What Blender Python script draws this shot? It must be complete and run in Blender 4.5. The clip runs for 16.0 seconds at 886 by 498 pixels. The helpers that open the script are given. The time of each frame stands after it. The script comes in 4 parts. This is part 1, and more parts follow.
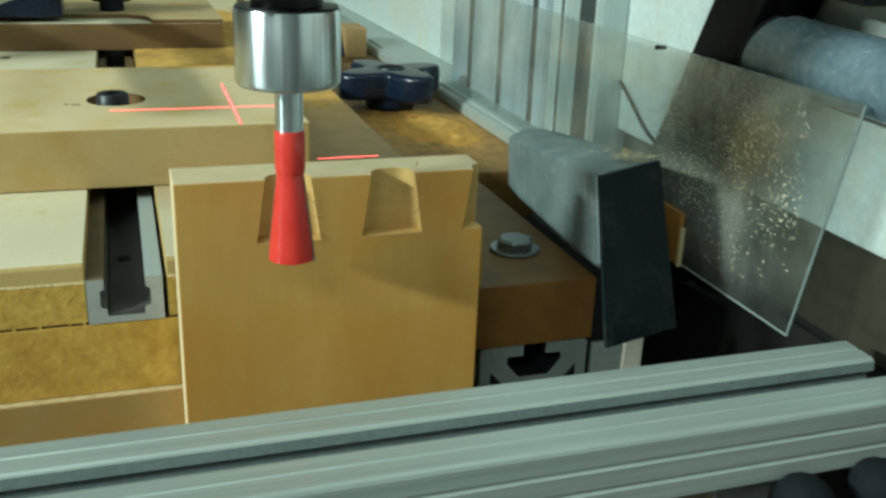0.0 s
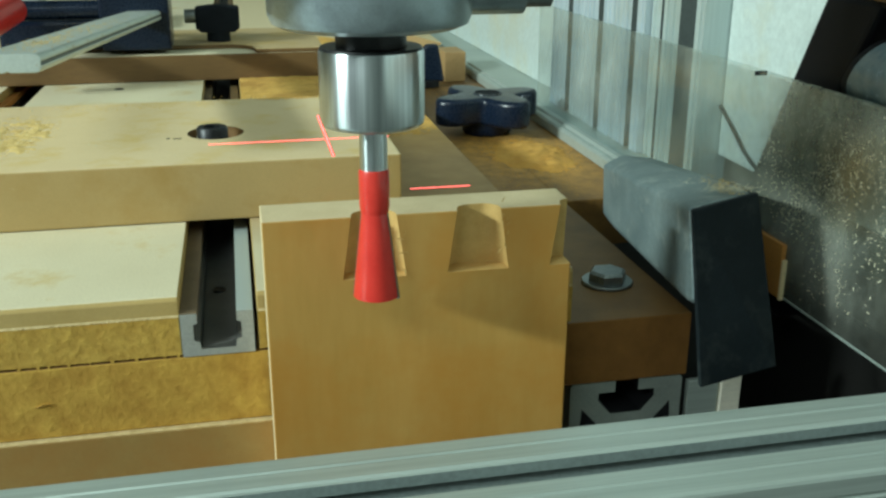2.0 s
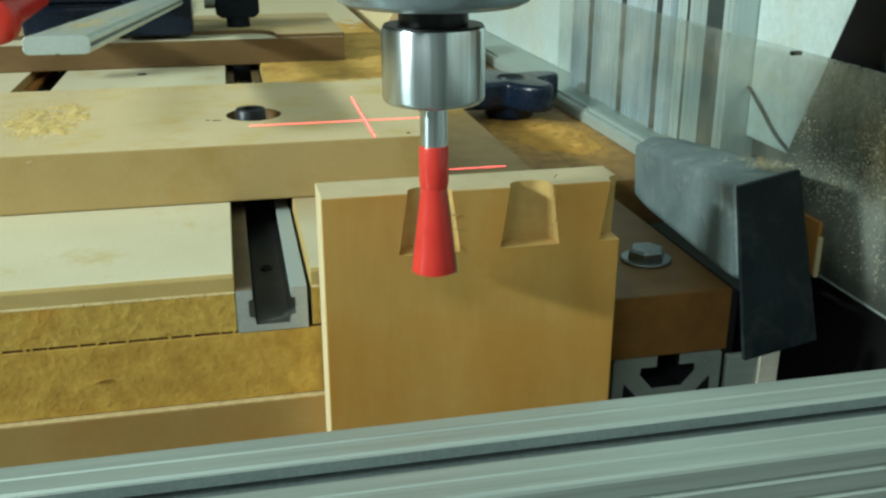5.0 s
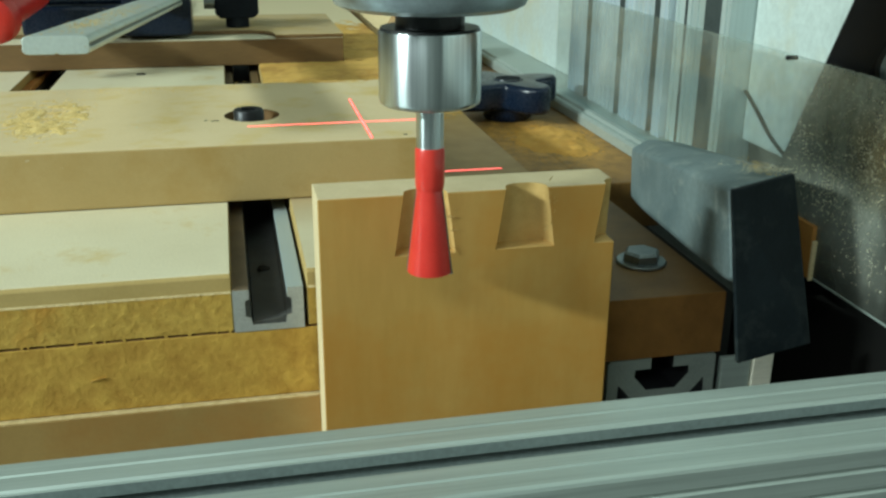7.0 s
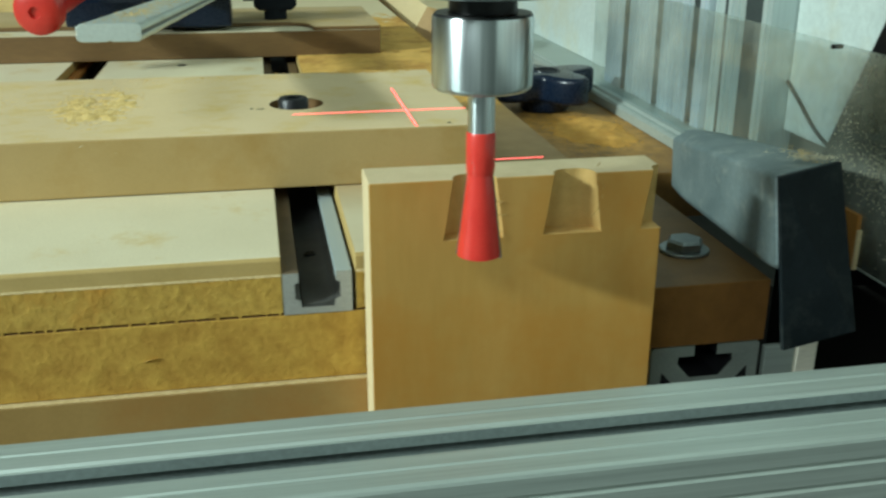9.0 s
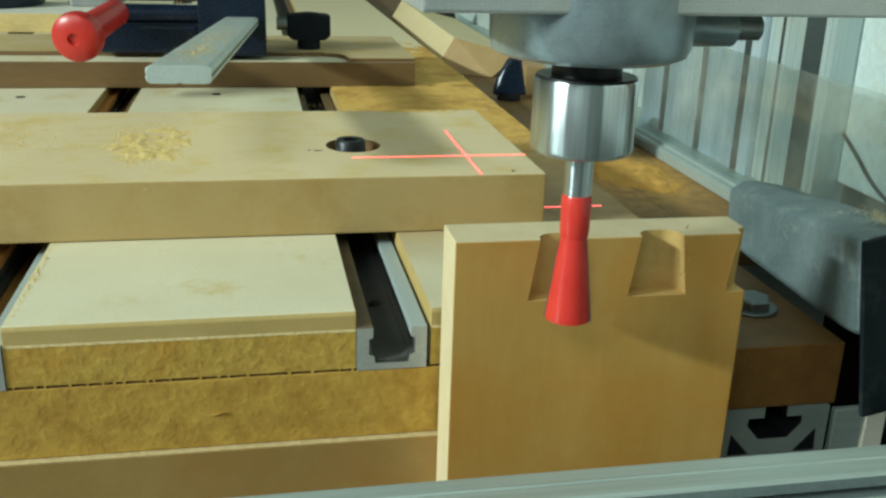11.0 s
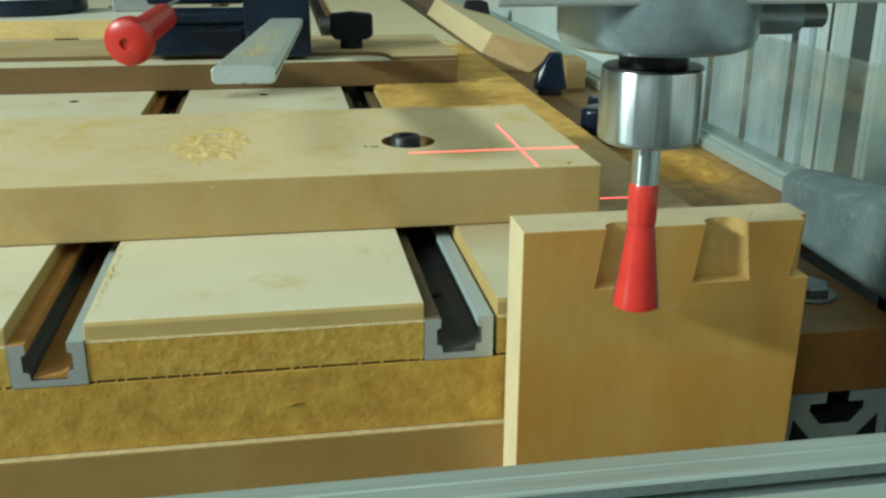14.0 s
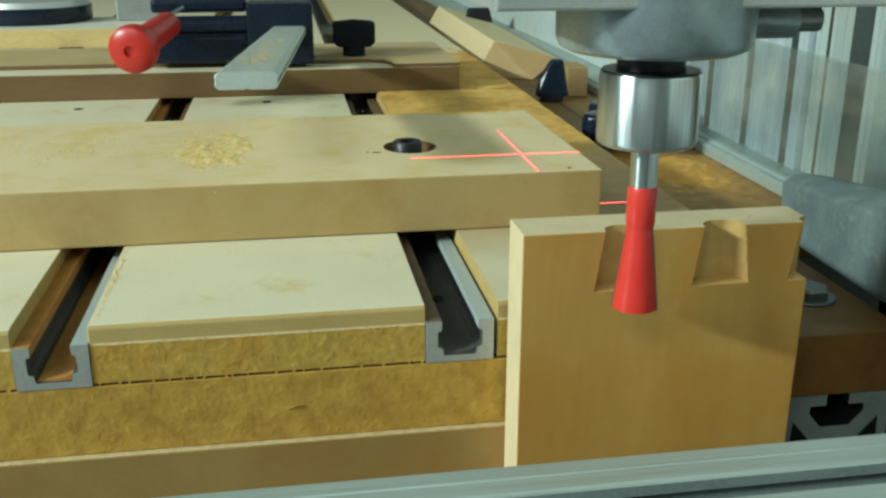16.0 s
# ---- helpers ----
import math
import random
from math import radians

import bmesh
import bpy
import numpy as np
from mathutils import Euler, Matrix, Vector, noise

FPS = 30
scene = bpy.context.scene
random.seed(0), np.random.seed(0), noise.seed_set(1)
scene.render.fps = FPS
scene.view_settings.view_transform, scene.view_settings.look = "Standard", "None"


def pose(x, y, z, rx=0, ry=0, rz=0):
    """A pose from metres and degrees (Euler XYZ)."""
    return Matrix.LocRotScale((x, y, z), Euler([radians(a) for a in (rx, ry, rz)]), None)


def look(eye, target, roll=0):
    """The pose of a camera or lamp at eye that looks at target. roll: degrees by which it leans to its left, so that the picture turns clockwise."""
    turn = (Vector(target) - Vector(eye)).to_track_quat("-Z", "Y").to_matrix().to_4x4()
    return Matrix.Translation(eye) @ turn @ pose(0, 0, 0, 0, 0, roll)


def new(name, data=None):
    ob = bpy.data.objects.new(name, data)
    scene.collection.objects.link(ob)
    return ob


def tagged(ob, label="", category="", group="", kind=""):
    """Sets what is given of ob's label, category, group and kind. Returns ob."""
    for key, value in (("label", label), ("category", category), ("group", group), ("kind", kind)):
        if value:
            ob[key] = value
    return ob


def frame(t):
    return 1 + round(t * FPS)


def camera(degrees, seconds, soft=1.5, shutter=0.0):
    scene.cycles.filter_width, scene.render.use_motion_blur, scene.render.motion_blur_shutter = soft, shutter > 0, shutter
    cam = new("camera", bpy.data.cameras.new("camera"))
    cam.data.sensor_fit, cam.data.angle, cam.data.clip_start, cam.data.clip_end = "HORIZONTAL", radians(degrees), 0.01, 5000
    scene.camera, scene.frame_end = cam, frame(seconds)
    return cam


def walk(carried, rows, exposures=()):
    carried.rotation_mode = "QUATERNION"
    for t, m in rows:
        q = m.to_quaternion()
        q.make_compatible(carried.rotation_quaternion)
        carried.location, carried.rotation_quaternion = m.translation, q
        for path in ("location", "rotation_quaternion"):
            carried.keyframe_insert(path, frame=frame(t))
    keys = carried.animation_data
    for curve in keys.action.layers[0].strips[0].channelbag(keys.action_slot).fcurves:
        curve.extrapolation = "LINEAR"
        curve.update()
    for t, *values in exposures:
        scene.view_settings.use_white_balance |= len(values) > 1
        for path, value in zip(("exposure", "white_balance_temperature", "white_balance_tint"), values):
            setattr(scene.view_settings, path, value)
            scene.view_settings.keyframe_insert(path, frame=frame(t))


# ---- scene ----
# ---- camera ----
cam = camera(49.54, 16.0, soft=2.5, shutter=0.5)
PATH = [
    (0, (-0.01141, -0.27395, 0.11441), (0.07933, -0.00772, 0.01008), 2.25),
    (0.5, (-0.00183, -0.27073, 0.11855), (0.07034, 0.00174, 0.01583), 0.99),
    (1, (0.00375, -0.26162, 0.11571), (0.06821, 0.01141, 0.00941), 0.59),
    (1.5, (-0.00470, -0.26527, 0.11699), (0.05759, 0.00886, 0.01226), 0.83),
    (2, (-0.00416, -0.27099, 0.11984), (0.05506, 0.00543, 0.01942), 0.12),
    (2.5, (-0.00523, -0.27114, 0.11963), (0.05445, 0.00530, 0.01954), -0.07),
    (3, (-0.00447, -0.26838, 0.12017), (0.05819, 0.00705, 0.01911), 0.01),
    (3.5, (-0.00700, -0.26833, 0.12052), (0.06117, 0.00474, 0.01666), 0.57),
    (4, (-0.00642, -0.26971, 0.12007), (0.06083, 0.00357, 0.01616), 0.56),
    (4.5, (-0.01939, -0.27183, 0.11756), (0.04207, 0.00236, 0.01246), 0.30),
    (4.7, (-0.02368, -0.27278, 0.11763), (0.03664, 0.00219, 0.01394), -0.01),
    (7, (-0.02301, -0.27545, 0.11848), (0.03771, -0.00042, 0.01516), 0.38),
    (7.5, (-0.02373, -0.27703, 0.11894), (0.03728, -0.00175, 0.01648), 0.56),
    (8, (-0.02553, -0.27907, 0.11983), (0.03381, -0.00348, 0.01722), 0.42),
    (8.5, (-0.02559, -0.27765, 0.11811), (0.03467, -0.00236, 0.01525), 0.65),
    (9, (-0.03118, -0.27842, 0.11606), (0.02166, -0.00221, 0.01157), 0.17),
    (9.5, (-0.05017, -0.27684, 0.12011), (0.00579, -0.00088, 0.01659), 1.90),
    (10, (-0.05569, -0.26794, 0.12314), (-0.00240, 0.00938, 0.02189), 1.63),
    (10.2, (-0.05673, -0.26583, 0.12632), (-0.00150, 0.01197, 0.02743), 2.04),
    (12.3, (-0.05995, -0.26131, 0.12367), (-0.00402, 0.01582, 0.02330), 1.04),
    (12.5, (-0.06072, -0.26258, 0.12408), (-0.00719, 0.01478, 0.02304), 0.67),
    (13, (-0.06353, -0.26592, 0.12351), (-0.01324, 0.01221, 0.02293), 0.45),
    (13.5, (-0.06503, -0.26554, 0.12352), (-0.01420, 0.01297, 0.02430), 0.64),
    (14, (-0.07183, -0.26684, 0.12530), (-0.02485, 0.01213, 0.02546), 0.25),
    (14.5, (-0.07339, -0.27013, 0.12612), (-0.02608, 0.00933, 0.02780), -0.01),
    (15, (-0.07203, -0.27024, 0.12542), (-0.02576, 0.00965, 0.02783), 0.07),
    (15.5, (-0.07204, -0.26998, 0.12464), (-0.02797, 0.00993, 0.02610), -0.19),
    (16, (-0.07139, -0.27003, 0.12452), (-0.02540, 0.00999, 0.02719), 0.07),
]
walk(cam, [(t, look(e, g, r)) for t, e, g, r in PATH], exposures=((0.0, -0.17), (7.0, -0.23), (10.0, -0.24), (12.5, -0.28), (16.0, -0.30)))

# ---- light ----
world = bpy.data.worlds.new("room_air")
scene.world = world
world.use_nodes = True
world.node_tree.nodes["Background"].inputs[0].default_value = (0.80, 0.92, 0.86, 1)
world.node_tree.nodes["Background"].inputs[1].default_value = 0.012


def lamp(name, eye, target, sx, sy, watts, colour):
    data = bpy.data.lights.new(name, "AREA")
    data.shape, data.size, data.size_y, data.energy, data.color = "RECTANGLE", sx, sy, watts, colour
    ob = new(name, data)
    ob.matrix_world = look(eye, target)
    return ob


# a long low tube lamp to the side in front of the machine and a weaker broad lamp under the ceiling behind
lamp("work_lamp", (-2.28, -0.58, 1.00), (0.0, 0.08, 0.0), 0.64, 0.12, 93.0, (0.82, 1.0, 0.95))
lamp("ceiling_lamp", (-1.25, -1.40, 1.50), (0.05, 0.10, 0.0), 1.2, 0.5, 16.5, (0.82, 0.98, 0.96))


# ---- materials ----
class Mat:
    """A node material with a few short ways to wire it."""

    def __init__(self, name):
        self.m = bpy.data.materials.new(name)
        self.m.use_nodes = True
        self.n, self.l = self.m.node_tree.nodes, self.m.node_tree.links
        self.b = self.n["Principled BSDF"]
        self.out = self.n["Material Output"]
        self.coord = self.n.new("ShaderNodeTexCoord")

    def set(self, **kw):
        names = dict(rough="Roughness", metal="Metallic", ior="IOR", trans="Transmission Weight", coat="Coat Weight",
                     aniso="Anisotropic", spec="Specular IOR Level", sheen="Sheen Weight", alpha="Alpha", turn="Anisotropic Rotation")
        for k, v in kw.items():
            self.b.inputs[names[k]].default_value = v
        return self

    def noise(self, scale, detail=3.0, stretch=(1, 1, 1), rough=0.6):
        mp = self.n.new("ShaderNodeMapping")
        mp.inputs["Scale"].default_value = stretch
        self.l.new(self.coord.outputs["Object"], mp.inputs["Vector"])
        tx = self.n.new("ShaderNodeTexNoise")
        tx.inputs["Scale"].default_value, tx.inputs["Detail"].default_value, tx.inputs["Roughness"].default_value = scale, detail, rough
        self.l.new(mp.outputs[0], tx.inputs["Vector"])
        return tx.outputs["Fac"]

    def ramp(self, fac, *stops):
        r = self.n.new("ShaderNodeValToRGB")
        while len(r.color_ramp.elements) < len(stops):
            r.color_ramp.elements.new(0.5)
        for e, (p, c) in zip(r.color_ramp.elements, stops):
            e.position, e.color = p, (*c, 1) if len(c) == 3 else c
        self.l.new(fac, r.inputs[0])
        return r.outputs[0]

    def mix(self, fac, a, b, kind="MIX"):
        x = self.n.new("ShaderNodeMix")
        x.data_type, x.blend_type = "RGBA", kind
        for key, v in ((0, fac), (6, a), (7, b)):
            if isinstance(v, (int, float)):
                x.inputs[key].default_value = v
            elif isinstance(v, tuple):
                x.inputs[key].default_value = (*v, 1)
            else:
                self.l.new(v, x.inputs[key])
        return x.outputs[2]

    def colour(self, c):
        if isinstance(c, tuple):
            self.b.inputs["Base Color"].default_value = (*c, 1)
        else:
            self.l.new(c, self.b.inputs["Base Color"])
        return self

    def rough(self, fac, lo, hi):
        r = self.n.new("ShaderNodeMapRange")
        r.inputs[3].default_value, r.inputs[4].default_value = lo, hi
        self.l.new(fac, r.inputs[0])
        self.l.new(r.outputs[0], self.b.inputs["Roughness"])
        return self

    def bump(self, fac, strength, distance):
        bp = self.n.new("ShaderNodeBump")
        bp.inputs["Strength"].default_value, bp.inputs["Distance"].default_value = strength, distance
        self.l.new(fac, bp.inputs["Height"])
        old = self.b.inputs["Normal"].links
        if old:
            self.l.new(old[0].from_socket, bp.inputs["Normal"])
        self.l.new(bp.outputs[0], self.b.inputs["Normal"])
        return self


def blotchy(name, dark, light, scale=60, fine=900, rough=0.6, stretch=(1, 1, 1), bump=0.15, depth=0.0004, dirt=None, deep=0.6, grain=0.35, lump=0.0, **kw):
    """A surface with a coarse and a fine variation of colour and a fine relief."""
    m = Mat(name)
    a, b = m.noise(scale, 4, stretch), m.noise(fine, 3, stretch)
    c = m.mix(m.ramp(a, (0.3, (0, 0, 0)), (0.7, (1, 1, 1))), dark, light)
    c = m.mix(grain, c, m.ramp(b, (0.25, tuple(deep * v for v in dark)), (0.75, tuple(min(1, 1.2 * v) for v in light))))
    if dirt:
        d = m.noise(dirt[1], 5, (1, 1, 1), 0.7)
        c = m.mix(m.ramp(d, (dirt[2], (0, 0, 0)), (dirt[3], (1, 1, 1))), c, dirt[0])
    m.colour(c).rough(b, rough - 0.08, rough + 0.08).bump(b, bump, depth)
    if lump:
        m.bump(a, lump, 0.0014)
    return m.set(**kw).m


M = {}
M["mdf_top"] = blotchy("mdf_top", (0.69, 0.605, 0.405), (0.77, 0.695, 0.485), 25, 1500, 0.62, bump=0.08, depth=0.0002, dirt=((0.62, 0.45, 0.17), 30, 0.56, 0.74))
M["rear_dusty"] = blotchy("rear_dusty", (0.46, 0.33, 0.155), (0.58, 0.43, 0.225), 22, 1500, 0.66, bump=0.12, depth=0.0003, dirt=((0.50, 0.33, 0.10), 34, 0.48, 0.72))
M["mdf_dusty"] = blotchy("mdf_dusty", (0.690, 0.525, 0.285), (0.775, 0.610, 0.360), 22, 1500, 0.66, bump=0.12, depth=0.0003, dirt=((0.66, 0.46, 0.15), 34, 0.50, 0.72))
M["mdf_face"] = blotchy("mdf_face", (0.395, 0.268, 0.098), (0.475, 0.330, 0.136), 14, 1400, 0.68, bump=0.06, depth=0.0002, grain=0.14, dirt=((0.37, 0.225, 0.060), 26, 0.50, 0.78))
M["mdf_core"] = blotchy("mdf_core", (0.385, 0.210, 0.027), (0.60, 0.382, 0.074), 170, 560, 0.85, bump=0.38, depth=0.0006, grain=0.30, lump=0.45, dirt=((0.50, 0.24, 0.03), 55, 0.52, 0.78))
M["mdf_edge"] = blotchy("mdf_edge", (0.41, 0.282, 0.092), (0.47, 0.330, 0.120), 60, 900, 0.75, bump=0.2, depth=0.0003, grain=0.15)
M["tan_board"] = blotchy("tan_board", (0.30, 0.182, 0.052), (0.385, 0.240, 0.076), 24, 800, 0.6, bump=0.1, depth=0.0003, grain=0.15, dirt=((0.34, 0.155, 0.032), 14, 0.52, 0.80))
M["brown_board"] = blotchy("brown_board", (0.150, 0.074, 0.019), (0.215, 0.112, 0.034), 40, 800, 0.55, bump=0.15, depth=0.0003)
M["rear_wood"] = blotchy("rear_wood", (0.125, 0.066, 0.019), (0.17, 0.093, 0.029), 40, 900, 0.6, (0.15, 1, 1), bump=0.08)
M["pale_ply"] = blotchy("pale_ply", (0.72, 0.68, 0.55), (0.80, 0.76, 0.64), 40, 700, 0.55, (0.3, 1, 1))
M["yellow_wood"] = blotchy("yellow_wood", (0.52, 0.36, 0.13), (0.64, 0.46, 0.19), 50, 900, 0.6, (0.2, 1, 1))
M["pale_wood"] = blotchy("pale_wood", (0.70, 0.54, 0.28), (0.78, 0.63, 0.36), 50, 900, 0.6, (1, 0.2, 1))
M["offcut_end"] = blotchy("offcut_end", (0.36, 0.22, 0.085), (0.44, 0.28, 0.12), 60, 900, 0.65)
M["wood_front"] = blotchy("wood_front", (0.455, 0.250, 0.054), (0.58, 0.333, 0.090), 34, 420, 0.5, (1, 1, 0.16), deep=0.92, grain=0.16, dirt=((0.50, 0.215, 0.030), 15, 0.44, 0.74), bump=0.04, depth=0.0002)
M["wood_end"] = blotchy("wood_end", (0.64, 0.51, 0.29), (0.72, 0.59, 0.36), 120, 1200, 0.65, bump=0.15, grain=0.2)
M["wood_cut"] = blotchy("wood_cut", (0.55, 0.34, 0.105), (0.65, 0.43, 0.155), 200, 1500, 0.75, bump=0.25, depth=0.0003, grain=0.15)
M["alu"] = blotchy("alu", (0.42, 0.495, 0.46), (0.51, 0.58, 0.535), 25, 700, 0.50, (0.02, 1, 1), bump=0.05, metal=0.5)
M["alu_dark"] = blotchy("alu_dark", (0.30, 0.31, 0.30), (0.42, 0.43, 0.42), 60, 900, 0.45, bump=0.05, metal=0.8)
M["beam_end"] = blotchy("beam_end", (0.28, 0.32, 0.285), (0.37, 0.41, 0.37), 90, 1500, 0.5, metal=0.2)
M["alu_cut"] = blotchy("alu_cut", (0.55, 0.57, 0.55), (0.65, 0.67, 0.65), 90, 1500, 0.42, metal=0.6)
# pale upright streaks put highlights on the ribs into the colour
M["alu_upright"] = blotchy("alu_upright", (0.42, 0.515, 0.570), (0.62, 0.72, 0.775), 70, 500, 0.36, (1, 1, 0.02), bump=0.04, metal=0.30, grain=0.2, dirt=((0.46, 0.51, 0.44), 14, 0.52, 0.80))
M["alu_dusty"] = blotchy("alu_dusty", (0.33, 0.41, 0.40), (0.52, 0.61, 0.595), 70, 500, 0.42, (1, 1, 0.02), bump=0.04, metal=0.25, grain=0.2, dirt=((0.40, 0.42, 0.33), 18, 0.48, 0.78))
# dark tones that put the shade of deep slots into the colour
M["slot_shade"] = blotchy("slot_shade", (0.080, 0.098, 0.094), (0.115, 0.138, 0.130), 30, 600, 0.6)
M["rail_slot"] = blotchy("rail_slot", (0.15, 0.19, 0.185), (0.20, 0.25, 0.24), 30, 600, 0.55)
M["cast_grey"] = blotchy("cast_grey", (0.27, 0.335, 0.365), (0.43, 0.51, 0.545), 45, 1400, 0.33, bump=0.06, metal=0.65, grain=0.2, dirt=((0.20, 0.23, 0.23), 40, 0.48, 0.75))
M["black_steel"] = blotchy("black_steel", (0.018, 0.019, 0.021), (0.035, 0.036, 0.038), 90, 900, 0.38, metal=0.6)
M["zinc"] = blotchy("zinc", (0.20, 0.225, 0.225), (0.32, 0.345, 0.34), 120, 900, 0.35, metal=0.9)
M["blue_plastic"] = blotchy("blue_plastic", (0.0035, 0.008, 0.019), (0.007, 0.015, 0.033), 50, 900, 0.28, bump=0.1, depth=0.0002, spec=0.35)
M["black_plastic"] = blotchy("black_plastic", (0.008, 0.008, 0.010), (0.016, 0.016, 0.018), 50, 900, 0.55, bump=0.1, spec=0.25)
M["hood_plastic"] = blotchy("hood_plastic", (0.085, 0.128, 0.137), (0.185, 0.238, 0.240), 45, 500, 0.5, bump=0.3, depth=0.0004, grain=0.32, deep=0.45, dirt=((0.34, 0.37, 0.33), 80, 0.54, 0.82))
M["arm_black"] = blotchy("arm_black", (0.004, 0.004, 0.005), (0.010, 0.010, 0.012), 50, 900, 0.5, bump=0.1, spec=0.2)
M["rubber"] = blotchy("rubber", (0.006, 0.008, 0.011), (0.012, 0.015, 0.019), 60, 700, 0.75, bump=0.2, spec=0.12)
M["flap_rubber"] = blotchy("flap_rubber", (0.004, 0.007, 0.009), (0.012, 0.018, 0.021), 45, 600, 0.65, bump=0.4, depth=0.0004, lump=0.3, spec=0.15, dirt=((0.034, 0.042, 0.040), 60, 0.52, 0.78))
# brown-grey that puts the neighbouring strip's shade on the track lips
M["lip_shade"] = blotchy("lip_shade", (0.12, 0.085, 0.050), (0.19, 0.135, 0.080), 90, 900, 0.75)
M["red_coat"] = blotchy("red_coat", (0.62, 0.025, 0.018), (0.72, 0.045, 0.030), 120, 1200, 0.33, bump=0.02, coat=0.3, grain=0.12)
M["red_plastic"] = blotchy("red_plastic", (0.48, 0.018, 0.014), (0.56, 0.030, 0.020), 60, 900, 0.34, bump=0.05)
M["white_wall"] = blotchy("white_wall", (0.47, 0.55, 0.53), (0.54, 0.62, 0.59), 4, 300, 0.5, bump=0.05, dirt=((0.50, 0.47, 0.31), 9, 0.50, 0.78))
M["room_wall"] = blotchy("room_wall", (0.24, 0.26, 0.24), (0.31, 0.33, 0.31), 2, 150, 0.8)
M["pale_chips"] = blotchy("pale_chips", (0.58, 0.54, 0.38), (0.74, 0.69, 0.51), 500, 2500, 0.8)
# near-black that puts the unlit gap below the bed into the colour
M["dark_bench"] = blotchy("dark_bench", (0.003, 0.003, 0.003), (0.009, 0.008, 0.006), 8, 200, 0.7)
# black that puts the missing light behind and under the arm into colour
M["soot_black"] = blotchy("soot_black", (0.002, 0.002, 0.002), (0.004, 0.004, 0.004), 20, 300, 0.8, spec=0.05)
# olive tone for the shade low on the white wall
M["olive_panel"] = blotchy("olive_panel", (0.024, 0.021, 0.012), (0.042, 0.038, 0.024), 6, 200, 0.6)
M["sawdust"] = blotchy("sawdust", (0.66, 0.36, 0.066), (0.82, 0.50, 0.125), 160, 2500, 0.85, bump=0.6, depth=0.0005, dirt=((0.42, 0.18, 0.030), 22, 0.47, 0.70))
M["pale_sawdust"] = blotchy("pale_sawdust", (0.68, 0.45, 0.130), (0.84, 0.63, 0.27), 160, 2500, 0.85, bump=0.6, depth=0.0005)
M["orange_sawdust"] = blotchy("orange_sawdust", (0.52, 0.24, 0.035), (0.76, 0.42, 0.09), 90, 2000, 0.85, bump=0.6, depth=0.0005)
M["fuzzy_edge"] = blotchy("fuzzy_edge", (0.45, 0.32, 0.13), (0.66, 0.52, 0.28), 300, 1600, 0.85, bump=0.6, depth=0.0005)
# near-black for slot interiors, their shade put into the colour
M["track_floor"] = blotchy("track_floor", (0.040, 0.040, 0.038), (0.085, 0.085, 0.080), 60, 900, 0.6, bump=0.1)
M["bar_alu"] = blotchy("bar_alu", (0.56, 0.62, 0.57), (0.66, 0.72, 0.66), 40, 700, 0.42, bump=0.05, metal=0.5, grain=0.2, dirt=((0.44, 0.38, 0.22), 90, 0.54, 0.72))
M["orange_wood"] = blotchy("orange_wood", (0.45, 0.19, 0.035), (0.55, 0.25, 0.06), 60, 700, 0.5)
M["grey_tube"] = blotchy("grey_tube", (0.09, 0.145, 0.175), (0.18, 0.25, 0.28), 20, 300, 0.25, dirt=((0.35, 0.36, 0.32), 18, 0.5, 0.8))
M["orange_dust"] = blotchy("orange_dust", (0.40, 0.16, 0.03), (0.52, 0.25, 0.06), 120, 900, 0.8)


def browning_track():
    """Aluminium that goes brown towards the back of the bed."""
    m = Mat("track_alu")
    a = m.noise(25, 3, (1, 0.05, 1))
    metal = m.mix(a, (0.42, 0.50, 0.50), (0.52, 0.60, 0.59))
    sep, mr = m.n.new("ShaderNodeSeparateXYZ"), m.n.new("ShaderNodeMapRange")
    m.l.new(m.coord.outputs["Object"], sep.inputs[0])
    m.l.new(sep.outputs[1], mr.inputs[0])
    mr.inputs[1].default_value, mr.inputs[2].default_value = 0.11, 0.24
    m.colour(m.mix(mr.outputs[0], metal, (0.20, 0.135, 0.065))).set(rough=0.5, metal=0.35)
    return m.m


M["track_alu"] = browning_track()


def bed_edge():
    """Rough golden fibreboard edge, brown beside the hood with the workpiece's shade painted in."""
    m = Mat("bed_edge")
    a, c = m.noise(150, 4), m.noise(520, 3)
    ramp = m.ramp(a, (0.3, (0, 0, 0)), (0.7, (1, 1, 1)))
    gold = m.mix(ramp, (0.39, 0.200, 0.022), (0.585, 0.350, 0.056))
    gold = m.mix(0.18, gold, m.ramp(c, (0.25, (0.23, 0.115, 0.017)), (0.75, (0.66, 0.39, 0.088))))
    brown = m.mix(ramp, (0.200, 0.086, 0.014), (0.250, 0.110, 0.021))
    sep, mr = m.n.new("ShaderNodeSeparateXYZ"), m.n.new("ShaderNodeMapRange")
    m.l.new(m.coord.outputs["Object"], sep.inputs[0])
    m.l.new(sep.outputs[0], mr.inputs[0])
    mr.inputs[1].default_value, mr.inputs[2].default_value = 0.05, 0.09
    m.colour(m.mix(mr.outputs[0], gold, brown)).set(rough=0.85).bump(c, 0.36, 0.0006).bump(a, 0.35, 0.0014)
    return m.m


M["bed_edge"] = bed_edge()


